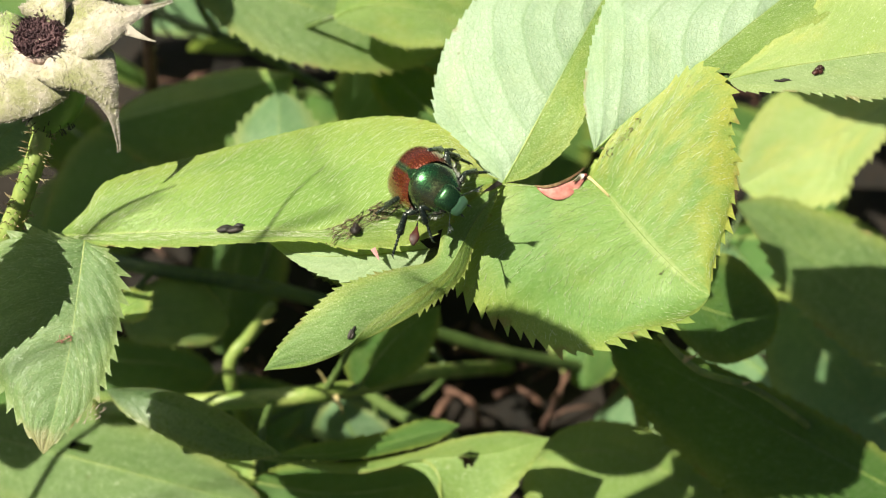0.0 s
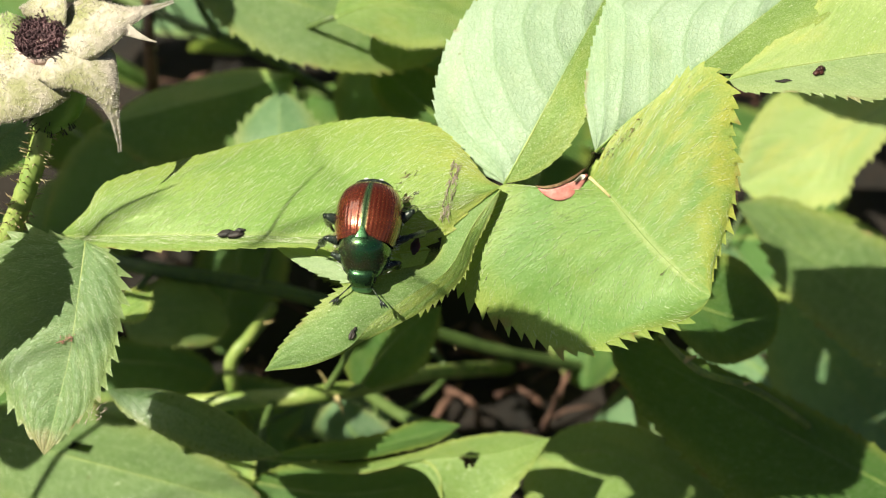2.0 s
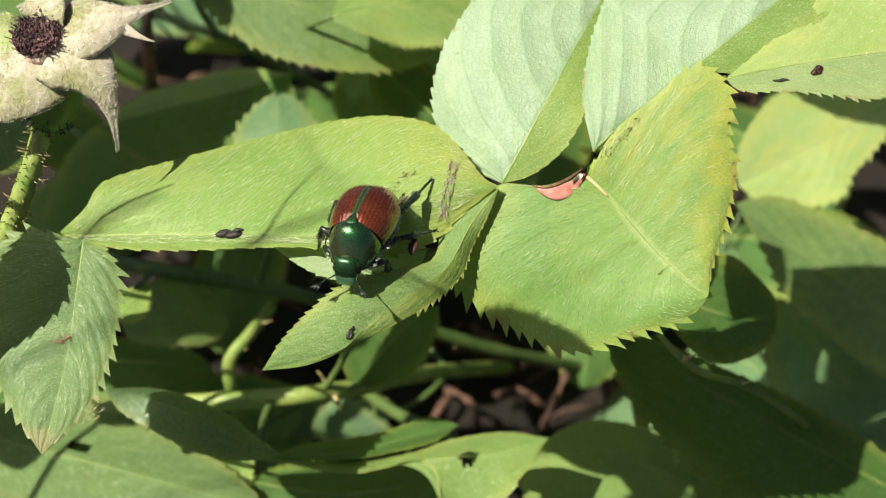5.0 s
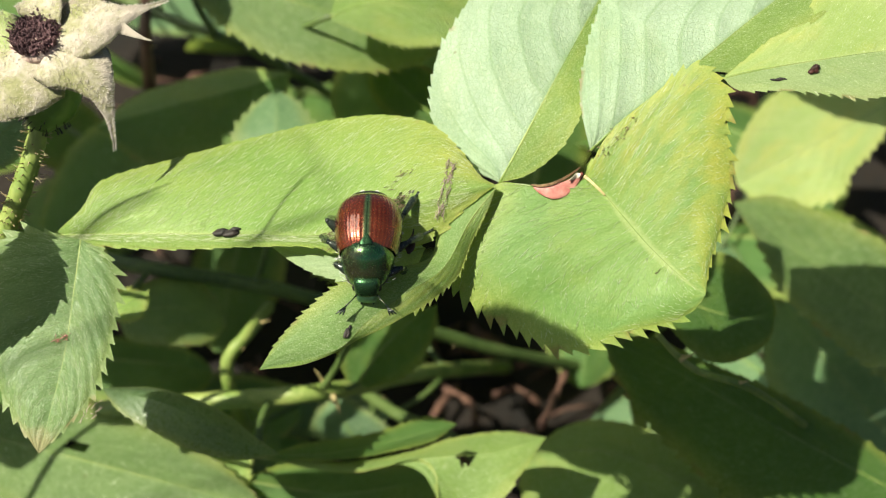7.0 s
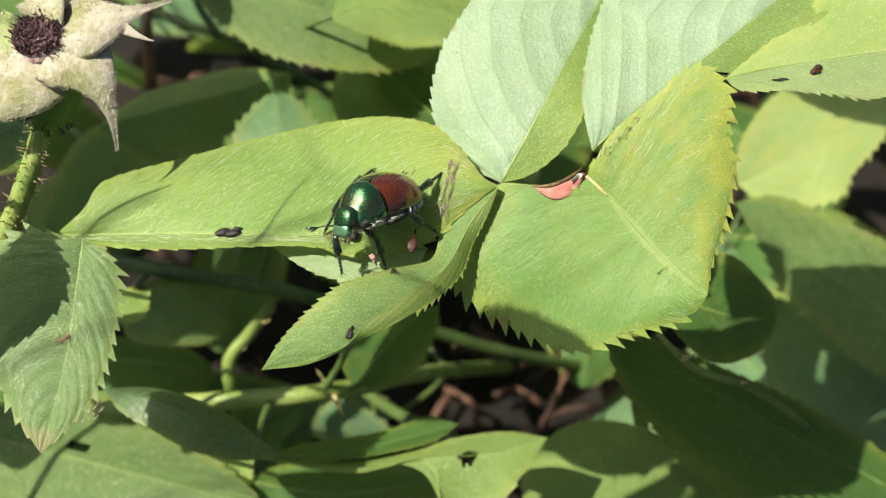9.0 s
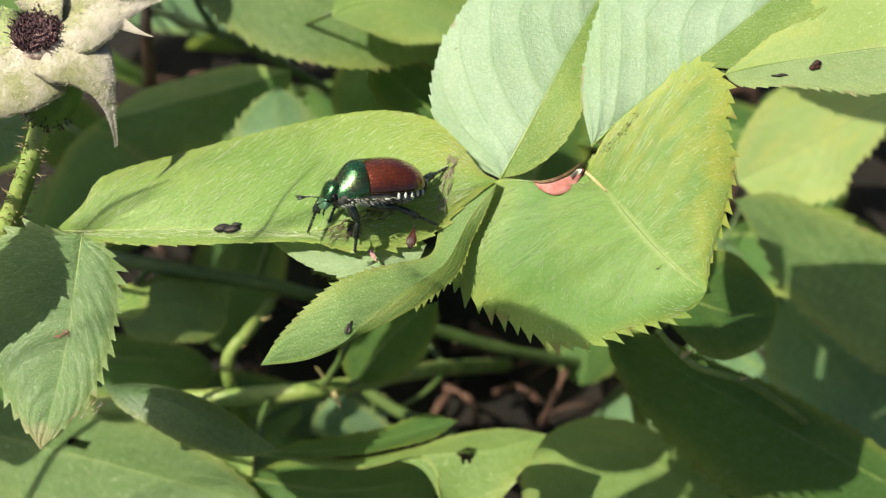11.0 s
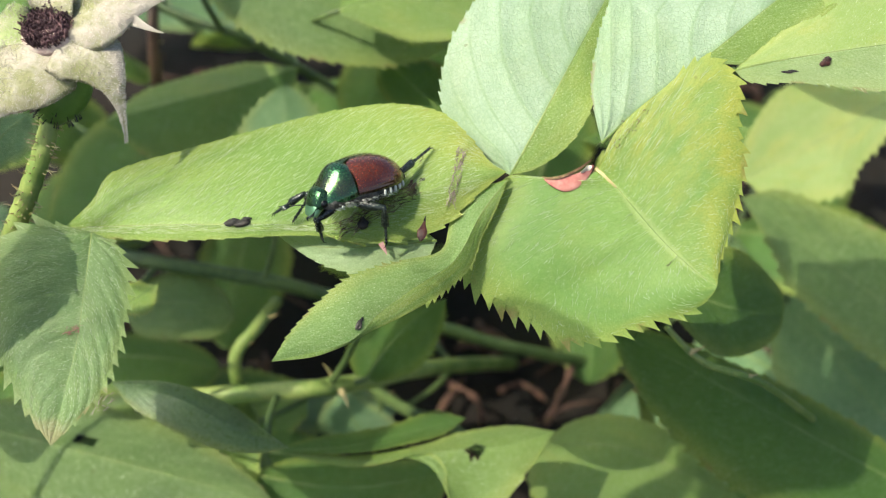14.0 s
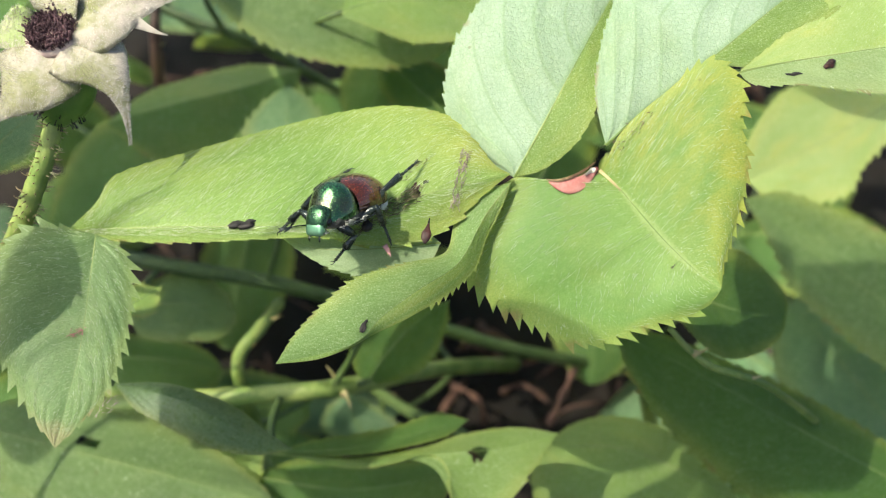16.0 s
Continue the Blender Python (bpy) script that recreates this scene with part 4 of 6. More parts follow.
def shade_canopy():
    """Unseen leaves and canes above, towards the sun, added to shade what lies deep in the bush."""
    rng = random.Random(23)
    right, up, near = Vector((1.000, 0.000, 0.000)), Vector((0.000, 0.707, 0.707)), Vector((0.000, -0.707, 0.707))
    o = Vector((0.00, 0.00, 90.00))
    before = len(CANE_POINTS)
    stem("unseen rose cane that bears shading leaves", [o + right * q[0] + up * q[1] + near * q[2] for q in ((-200, -60, -100), (-110, 45, -20), (-70, 48, -13), (-25, 50, -16), (40, 47, -24))], 0.5, 0.25)
    stem("unseen rose cane beside the rose hip, bears shading leaves", [o + right * q[0] + up * q[1] + near * q[2] for q in ((-130, -80, -60), (-82, -30, 4), (-76, 5, 9), (-72, 26, 8), (-76, 44, -2))], 0.45, 0.25)
    own = CANE_POINTS[before:]
    del CANE_POINTS[before:]
    k = 0
    spots = []
    for row in range(3):
        for col in range(4):
            spots.append((-82 + col * 11 + rng.uniform(-3, 3), 37 + row * 12 + rng.uniform(-2, 3), rng.uniform(-22, -4)))
    for row in range(2):
        for col in range(2):
            spots.append((-84 + col * 17 + rng.uniform(-3, 3), 15 + row * 13 + rng.uniform(-3, 3), rng.uniform(2, 14)))
    spots += [(30, 46, -24), (-66, 27, -10), (-64, 13, -8), (-86, 34, -21), (-104, 58, -37), (-106, 42, -30), (-95, 48, -30)]
    for j, (u, v, d) in enumerate(spots):
        at = o + right * u + up * v + near * d
        turn = Matrix.Rotation(rng.uniform(0, 6.28), 3, "Z") @ Matrix.Rotation(rng.uniform(-0.5, 0.5), 3, "Y") @ Matrix.Rotation(rng.uniform(-0.5, 0.5), 3, "X")
        ln, wd = rng.uniform(20, 28), rng.uniform(6, 9)
        pts = [at + turn @ Vector(q) for q in ((-ln / 2, 0, 0), (0, 0, 1.5), (ln / 2, 0, -2), (0, wd, -1), (0, -wd, -1))]
        if j == 3:
            continue  # a gap lets the sun through
        leaf("unseen green rose leaf added to shade the bush", *pts, LEAF, seed=300 + k, lobes=0.3, blunt=0.7, teeth=16, tooth=0.6, stalk=own)
        k += 1
    leaf("unseen green rose leaf added to shade the hanging one", *(o + right * q[0] + up * q[1] + near * q[2] for q in ((-43, 9, 8), (-42.5, 0.5, 8.5), (-45, -8, 8), (-46.5, -0.5, 8), (-38.6, 1.5, 8))), LEAF, seed=298, teeth=14, tooth=0.7, stalk=own)
    # an unseen leaflet on its own thin twig, added to shade the scarred leaf's corner
    stem("unseen thin twig that holds a shading leaflet", [o + right * q[0] + up * q[1] + near * q[2] for q in ((-230, 60, -140), (-180, 150, 140), (-110, 92, 162), (-60, 48, 88), (-30.2, 22.9, 48))], 0.16, 0.08, thorns=((0.3, (0, 0.7, 0.7), 1.0),))
    leaf("unseen small rose leaf added to shade the scarred leaf", *(o + right * q[0] + up * q[1] + near * q[2] for q in ((-30.2, 22.9, 48), (-24.5, 21.0, 48.3), (-18.0, 18.6, 48), (-24.4, 22.5, 48), (-25.4, 18.3, 48))), LEAF, seed=299, teeth=12, tooth=0.8, stalk=False, blunt=0.8)


shade_canopy()

# two unseen bare pointed twigs above, added to cast shadows across the chewed leaf
def shadow_twigs():
    for label, first, r, far, line in (
            ("unseen thin bare twig added to cast a shadow line", 0.3, 0.05, 48, (spot(-17.0, 0.4, 1.6), spot(-15.5, 1.8, 1.4), spot(-13.3, 4.4, -1.0), spot(-10.6, 7.4, -3.0))),
            ("unseen bare side twig added to cast a shadow", 0.3, 0.06, 40, (spot(-32.9, 1.2, -2.0), spot(-28.4, 3.9, -2.5), spot(-23.9, 5.5, -3.5)))):
        way = SUN_TO * far
        start = line[0] + SUN_TO * 190
        stem(label, [Vector((start.x - 160, start.y - 60, 0)), Vector((start.x - 80, start.y - 30, start.z * 0.75)), start, line[0] + SUN_TO * (far + 40)] + [q + way for q in line], first, r, thorns=((0.2, (0.000, 0.707, 0.707), 1.5),))


shadow_twigs()


def litter():
    rng = random.Random(4)
    pieces = []
    for i in range(420):
        p = Vector((rng.uniform(-75, 75), rng.uniform(-25, 150), rng.uniform(1.0, 5)))
        a = rng.uniform(0, 6.28)
        d = Vector((math.cos(a), math.sin(a), rng.uniform(-0.1, 0.35))) * rng.uniform(3, 13)
        m = p + d * 0.5 + Vector((0, 0, rng.uniform(0, 2)))
        r = rng.choice((0.3, 0.45, 0.7, 1.1))
        pieces.append(tube([p, m, p + d], [r * 0.6, r, r * 0.4], 6))
    v, f = joined(pieces)
    tagged(new("leaf_litter", mesh_of("leaf_litter", v, f, LITTER)), "brown dry twigs and leaf scraps on the soil", "litter", kind="stuff")
    for k, (a, b, c) in enumerate((((15.20, 35.68, 15.37), (17.17, 37.79, 20.31), (19.29, 43.05, 19.92)), ((0.56, 48.71, 8.60), (4.69, 45.83, 8.55), (5.61, 42.91, 5.63)), ((9.05, 49.92, 5.57), (12.63, 48.71, 8.60), (16.34, 46.74, 6.63)),
                                   ((45.95, 39.04, 30.04), (47.88, 36.01, 29.84), (50.49, 34.95, 25.95)))):
        pts = [bezier(Vector(a), Vector(b), Vector(c), i / 8) - Vector(a) for i in range(9)]
        v, f, uv = tube(pts, [0.5 + 0.25 * math.sin(i * 1.9 + k) for i in range(9)], 7)
        ob = new("dry_twig", mesh_of("dry_twig", v, f, LITTER, uv))
        ob.location = Vector(a) * MM
        tagged(ob, "brown shrivelled twig among the litter", "twig", "dry twigs")


litter()


# ---- the rose hip ----
def lens_strip(a, b, c, side, widths, thick, n=18, cup=0.0):
    """A tapered strip, lens-shaped across, from a by b to c."""
    a, b, c, side = Vector(a), Vector(b), Vector(c), Vector(side)
    verts, faces = [], []
    for i in range(n + 1):
        s = i / n
        p, w = bezier(a, b, c, s), bezier_way(a, b, c, s)
        sd = (side - w * side.dot(w)).normalized()
        up = w.cross(sd)
        k = s * (len(widths) - 1)
        j = min(int(k), len(widths) - 2)
        wd = widths[j] + (widths[j + 1] - widths[j]) * (k - j)
        for q in range(12):
            an = 2 * math.pi * q / 12
            y = math.cos(an)
            verts.append(p + sd * (wd * y) + up * (thick * (0.35 + 0.65 * (1 - s)) * math.sin(an) * min(1, wd) + cup * wd * y * y)
                         + sd * (0.08 * wd * noise.noise((s * 9, an, wd))))
    for i in range(n):
        for q in range(12):
            q2 = (q + 1) % 12
            faces.append((i * 12 + q, i * 12 + q2, (i + 1) * 12 + q2, (i + 1) * 12 + q))
    faces.append(tuple(reversed(range(12))))
    faces.append(tuple(n * 12 + q for q in range(12)))
    return verts, faces


def fuzz(a, b, c, side, widths, count, seed):
    """Short pale hairs on both margins and the face of a strip."""
    rng = random.Random(seed)
    a, b, c, side = Vector(a), Vector(b), Vector(c), Vector(side)
    pieces = []
    for _ in range(count):
        s = rng.random()
        p, w = bezier(a, b, c, s), bezier_way(a, b, c, s)
        sd = (side - w * side.dot(w)).normalized()
        up = w.cross(sd)
        k = s * (len(widths) - 1)
        j = min(int(k), len(widths) - 2)
        wd = widths[j] + (widths[j + 1] - widths[j]) * (k - j)
        sg = rng.choice((-1, 1))
        e = rng.random() ** 0.6
        top = 1 if up.dot(NEAR) > 0 else -1
        q = p + sd * (sg * wd * e) + up * (top * 0.3 * (0.35 + 0.65 * (1 - s)) * math.sqrt(1 - e * e) * min(1, wd) - 0.2 * wd * e * e)
        d = sd * (sg * rng.uniform(0.05, 0.18)) + w * rng.uniform(-0.05, 0.15) + up * (top * rng.uniform(0.02, 0.12))
        pieces.append(tube([q, q + d], [0.022, 0.006], 3))
    return joined(pieces)


def rose_hip():
    disc = spot(-35.1, 18.4, 1.5)
    axis = Vector((-0.05, -0.38, 0.92)).normalized()
    stalk = (Vector((0, 0.7071, 0.7071)) * 0.92 + Vector((0.36, 0, 0)) + NEAR * 0.15).normalized()
    foot = spot(-36.1, 10.8, -2.0) - disc
    root = new("rose_hip")
    root.location = disc * MM
    tagged(root, "unripe green rose hip with pale felted sepals, on its cane", "rose hip")
    # the green cup: a squat jar under the disc
    prof = [(1.3, 6.6), (2.0, 6.0), (2.5, 4.8), (2.65, 3.5), (2.5, 2.2), (2.0, 1.1), (1.3, 0.4), (0.9, -0.1)]
    s1 = axis.orthogonal().normalized()
    s2 = axis.cross(s1)
    t1 = stalk.orthogonal().normalized()
    t2 = stalk.cross(t1)
    verts, faces = [], []
    for r, h in prof:
        for k in range(24):
            a = 2 * math.pi * k / 24
            verts.append(foot + stalk * h + (t1 * math.cos(a) + t2 * math.sin(a)) * r)
    for i in range(len(prof) - 1):
        for k in range(24):
            k2 = (k + 1) % 24
            faces.append((i * 24 + k, i * 24 + k2, (i + 1) * 24 + k2, (i + 1) * 24 + k))
    part("cup", mesh_of("cup", verts, faces, HIP), root, "smooth green cup")
    # pink-edged disc with a tuft of dried stamens
    v, f = blob((0, 0, 0), 2.6, (1, 1, 0.3), 0.05, 3, 10, 24, axis.to_track_quat("Z", "Y").to_matrix())
    part("disc", mesh_of("disc", v, f, PINK_FELT), root, "pinkish felted rim")
    rng = random.Random(8)
    pieces = []
    for i in range(1100):
        r, a = 2.2 * math.sqrt(rng.random()), rng.uniform(0, 6.28)
        p = (s1 * math.cos(a) + s2 * math.sin(a)) * r + axis * 0.35
        d = axis * rng.uniform(0.4, 1.1) + (s1 * rng.uniform(-1, 1) + s2 * rng.uniform(-1, 1)) * 0.45
        pieces.append(tube([p, p + d * 0.5 + axis * 0.3, p + d], [0.05, 0.045, 0.06], 4))
    v, f = joined(pieces)
    tagged(part("stamen_tuft", mesh_of("stamen_tuft", v, f, STAMEN), root, "dried dark purple stamens"), kind="stuff")
    # sepals: start, bend and tip, the way across, half widths along
    o = disc
    spec = (
        (spot(-33.3, 19.3, 1.7), spot(-29.1, 19.9, 2.3), spot(-23.9, 21.9, 0.5), Vector((0.20, 0, 0)) + Vector((0, 0.7071, 0.7071)) * 1.00 + NEAR * -0.25, (2.7, 3.2, 3.0, 2.1, 0.9, 0.28, 0.05), SEPAL),
        (spot(-33.7, 17.2, 1.9), spot(-29.7, 14.4, 2.7), spot(-28.5, 8.6, 1.0), Vector((0.85, 0, 0)) + Vector((0, 0.7071, 0.7071)) * 0.50 + NEAR * -0.35, (3.1, 3.4, 2.8, 1.8, 0.85, 0.3, 0.05), SEPAL),
        (spot(-36.0, 16.9, 1.9), spot(-37.0, 13.8, 2.9), spot(-40.0, 10.6, 2.0), Vector((0.90, 0, 0)) + Vector((0, 0.7071, 0.7071)) * -0.45 + NEAR * 0.10, (3.1, 4.0, 4.2, 3.4, 2.2, 1.0, 0.1), SEPAL),
        (spot(-36.9, 18.7, 1.5), spot(-38.7, 18.2, 1.5), spot(-43.2, 17.4, -0.5), Vector((0.10, 0, 0)) + Vector((0, 0.7071, 0.7071)) * 1.00 + NEAR * 0.10, (1.6, 2.2, 2.2, 1.7, 0.9, 0.4, 0.08), SEPAL_GREEN),
        (spot(-35.0, 20.0, 1.5), spot(-34.6, 21.8, 1.3), spot(-34.7, 25.6, -1.5), Vector((1.00, 0, 0)) + Vector((0, 0.7071, 0.7071)) * 0.00 + NEAR * 0.20, (1.7, 2.3, 2.2, 1.6, 0.8, 0.3, 0.08), SEPAL),
    )
    for i, (a, b, c, side, widths, mat) in enumerate(spec):
        v, f = lens_strip(a, b, c, side, widths, 0.3, cup=-0.2)
        sep = part("sepal", mesh_of("sepal", [q - o for q in v], f, mat), root, "felted pale sepal with a pointed tip")
        v, f = fuzz(a, b, c, side, widths, 1500, i)
        tagged(part("felt", mesh_of("felt", [q - o for q in v], f, SEPAL_HAIR), sep, "short pale hairs"), kind="stuff")
    # the side lobe of one sepal
    v, f = lens_strip(spot(-28.1, 19.4, 2.0), spot(-26.3, 18.5, 2.0), spot(-25.0, 18.1, 1.8), (0.282, 0.532, 0.798), (0.7, 0.35, 0.14, 0.04), 0.15)
    part("sepal_lobe", mesh_of("sepal_lobe", [q - o for q in v], f, SEPAL), root, "narrow pointed side lobe")
    # dark glands below the cup
    pieces = []
    for i in range(46):
        a, h = rng.uniform(0, 6.28), rng.uniform(0.1, 1.6)
        r = 1.0 + 1.0 * (h / 1.6) ** 0.7
        out = t1 * math.cos(a) + t2 * math.sin(a)
        p = foot + stalk * h + out * r
        pieces.append(tube([p, p + out * 0.3 - stalk * 0.2, p + out * 0.5 - stalk * 0.4], [0.05, 0.035, 0.08], 4))
    v, f = joined(pieces)
    tagged(part("gland_fringe", mesh_of("gland_fringe", v, f, FRASS), root, "dark stalked glands"), kind="stuff")


rose_hip()


# ---- marks and crumbs on the leaves ----
def crumb(label, category, name, leaf_ob, at, size, squash, mat, seed, turn=0.0, lumps=1):
    p, n = snap(leaf_ob, at)
    x = Vector((1, 0, 0)) - n * n.x
    q = Matrix((x.normalized(), n.cross(x).normalized(), n)).transposed() @ Matrix.Rotation(turn, 3, "Z")
    rng = random.Random(seed)
    pieces = []
    for i in range(lumps):
        off = Vector((rng.uniform(-1, 1) * squash[0], rng.uniform(-1, 1) * squash[1], 0)) * (size if lumps > 1 else 0) * 0.8
        pieces.append(blob(q @ off + n * (size * squash[2] * 0.6), size * (rng.uniform(0.5, 1) if lumps > 1 else 1), squash, 0.5, seed + i, 8, 10, q))
    v, f = joined(pieces)
    ob = new(name, mesh_of(name, v, f, mat))
    ob.location = p * MM
    return tagged(ob, label, category)


ON_LEAF = [LEAF_A]
ON_LEAF.append(crumb("black crumb of beetle droppings on the leaf", "droppings", "dropping", LEAF_A, (-18.83, 0.31, 91.73), 0.55, (1.7, 0.7, 0.5), FRASS, 2, 0.1, 4))
ON_LEAF.append(crumb("round black beetle dropping on the chewed leaf", "droppings", "dropping", LEAF_A, (-7.80, -0.11, 91.30), 0.5, (1, 1, 0.8), FRASS, 3))
crumb("dry brown insect husk on the leaf", "husk", "insect_husk", LEAF_D, (32.92, 9.72, 102.55), 0.4, (1, 0.7, 0.6), BUD, 5, 0.6, 6)
crumb("dark splinter on the leaf", "splinter", "splinter", LEAF_D, (29.43, 8.99, 101.82), 0.35, (1.8, 0.4, 0.3), FRASS, 6, -0.1, 2)
crumb("tiny dark aphid skins on the leaf margin", "crumb", "crumb", LEAF_F, spot(-7.6, -6.9, 6.6), 0.2, (0.8, 2.2, 0.5), FRASS, 8, -0.5, 9)


def chewed_patch(leaf_ob, a, b, width, count, mat, label, seed, long=1.6, stray=1.3):
    """Brown threads of skeletonised tissue that lie on a leaf along the line from a to b."""
    rng = random.Random(seed)
    a, b = Vector(a), Vector(b)
    o = leaf_ob.location / MM
    way = (b - a).normalized()
    pieces = []
    for _ in range(count):
        p = a.lerp(b, rng.random()) + Vector((rng.uniform(-1, 1), rng.uniform(-1, 1), rng.uniform(-1, 1))) * width
        q, n = snap(leaf_ob, p)
        q = q + (p - q) - n * (p - q).dot(n) + n * 0.08
        d = (way + Vector((rng.uniform(-1, 1), rng.uniform(-1, 1), rng.uniform(-1, 1))) * stray) * rng.uniform(0.15, 0.8) * long * 0.7
        d = d - n * d.dot(n)
        r = rng.uniform(0.014, 0.048)
        pieces.append(tube([q - o - d * 0.5, q - o + n * 0.06, q - o + d * 0.5], [r * 0.5, r, r * 0.4], 5))
    v, f = joined(pieces)
    tagged(part("chewed_patch", mesh_of("chewed_patch", v, f, mat), leaf_ob, label), kind="stuff")


TISSUE = skin_material("dead_leaf_tissue", (0.05, 0.03, 0.015), (0.22, 0.17, 0.09), 700, 0.8)
TISSUE_GREY = skin_material("grey_leaf_tissue", (0.16, 0.11, 0.09), (0.46, 0.38, 0.30), 700, 0.8)
chewed_patch(LEAF_A, (-9.55, -0.96, 91.87), (-3.05, 1.61, 94.44), 0.7, 260, TISSUE, "brown skeletonised feeding marks", 3, 1.4, 0.9)
chewed_patch(LEAF_A, (0.00, 0.53, 93.36), (1.20, 5.35, 95.35), 0.42, 120, TISSUE_GREY, "grey-brown skeletonised streak", 4, 1.3, 0.6)
chewed_patch(LEAF_A, (-4.67, 3.19, 94.61), (-2.71, 4.79, 94.79), 0.4, 16, TISSUE, "thin brown scratches", 5, 0.9)
chewed_patch(LEAF_E, (13.21, 5.12, 96.54), (16.19, 6.53, 97.94), 0.8, 26, TISSUE, "small brown rust specks", 6, 0.4)
chewed_patch(LEAF_G, (-33.66, -8.51, 88.57), (-32.71, -8.30, 88.77), 0.3, 34, SCAR, "small pinkish sore", 7, 0.6)
chewed_patch(LEAF_G, (-30.50, -13.92, 84.57), (-29.31, -13.08, 85.40), 0.5, 24, TISSUE_GREY, "grey dead margin", 8, 0.8)
chewed_patch(LEAF_E, (18.01, -4.40, 91.26), (18.83, -4.06, 91.60), 0.08, 8, TISSUE, "small brown slit", 9, 0.6)


def leaf_hairs(leaf_ob, count, seed, low=-1.0, high=1.0):
    """Fine hairs that lie on a leaf along its side veins."""
    rng = random.Random(seed)
    surf = SURFACE[leaf_ob.name]
    o = leaf_ob.location / MM
    pieces = []
    for _ in range(count):
        s, v = rng.uniform(0.04, 0.93), rng.uniform(low, high) * 0.96
        sg = 1 if v > 0 else -1
        k = rng.uniform(0.4, 1.3)
        p, n = surf(s, v)
        q, _ = surf(min(s + (0.016 + rng.uniform(-0.008, 0.008)) * k, 0.99), max(-0.99, min(0.99, v + sg * (0.06 + rng.uniform(-0.04, 0.03)) * k)))
        pieces.append(tube([p - o + n * 0.01, (p + q) / 2 - o + n * 0.05, q - o + n * 0.035], [0.013, 0.013, 0.005], 3, caps=False))
    v, f = joined(pieces)
    tagged(part("leaf_hairs", mesh_of("leaf_hairs", v, f, HAIR), leaf_ob, "fine pale hairs on the leaf"), kind="stuff")


HAIR = skin_material("leaf_hair", (0.46, 0.56, 0.25), (0.64, 0.70, 0.44), 900, 0.5)
leaf_hairs(LEAF_A, 2400, 1, -0.6, 1.0)
leaf_hairs(LEAF_E, 1300, 2)
leaf_hairs(LEAF_G, 900, 3)


def on_leaf(name, leaf_ob, a, b, c, side, widths, thick, mat, label, lift=0.15):
    o = leaf_ob.location / MM
    pts = []
    for p in (a, b, c):
        q, n = snap(leaf_ob, p)
        d = Vector(p) - q
        pts.append(q + d - n * d.dot(n) + n * lift)
    v, f = lens_strip(*pts, side, widths, thick)
    part(name, mesh_of(name, [q - o for q in v], f, mat), leaf_ob, label)


chewed_patch(LEAF_E, spot(14.2, 8.0, 1.2), spot(17.2, 11.4, 1.5), 0.35, 26, BROWN, "brown flecks along the yellowed margin", 12, 0.4)
on_leaf("red_scar", LEAF_E, (8.25, 3.16, 94.57), (10.43, 2.84, 94.25), (12.57, 4.00, 95.41), (0.196, 0.693, 0.693), (0.08, 0.38, 0.66, 0.68, 0.46, 0.12), 0.18, SCAR, "swollen red crescent scar")
on_leaf("scar_rim", LEAF_E, (8.05, 3.26, 94.68), (10.13, 3.33, 94.75), (12.42, 4.35, 95.77), (0.196, 0.693, 0.693), (0.06, 0.12, 0.14, 0.12, 0.06), 0.12, BROWN, "dark brown rim of the scar", 0.3)
on_leaf("white_callus", LEAF_E, (11.43, 3.47, 94.89), (11.92, 3.72, 95.13), (12.42, 3.93, 95.34), (0.707, 0.500, 0.500), (0.08, 0.28, 0.3, 0.1), 0.2, SCAR_WHITE, "white callus in the scar", 0.4)
on_leaf("leaf_joint", LEAF_E, (12.72, 3.82, 95.24), (13.61, 3.26, 94.68), (14.60, 2.56, 93.97), (0.707, 0.500, 0.500), (0.16, 0.12, 0.12, 0.08), 0.12, THORN, "pale joint of the leaf stalk")

on_leaf("pink_tooth", LEAF_A, (-6.31, -2.40, 92.40), (-6.05, -2.96, 92.41), (-5.83, -3.55, 92.39), (1.000, 0.000, 0.000), (0.24, 0.2, 0.11, 0.02), 0.05, PINK, "withered pink tooth of the margin")


def bud():
    a, b, c = (-2.23, -1.62, 93.33), (-2.41, -2.80, 93.28), (-2.59, -3.56, 92.81)
    v, f = lens_strip(a, b, c, (1.000, 0.000, 0.000), (0.08, 0.22, 0.44, 0.4, 0.1), 0.45)
    ob = new("leaf_gall", mesh_of("leaf_gall", [q - Vector(a) for q in v], f, BUD))
    ob.location = Vector(a) * MM
    tagged(ob, "small red gall at the chewed leaf margin", "gall")
    v, f, uv = tube([Vector((0, 0, 0)), Vector((0.196, 0.693, 0.693)) * 0.45], [0.1, 0.04], 6)
    part("tip", mesh_of("tip", v, f, FRASS), ob, "dark shrivelled tip")
    ON_LEAF.append(ob)


bud()


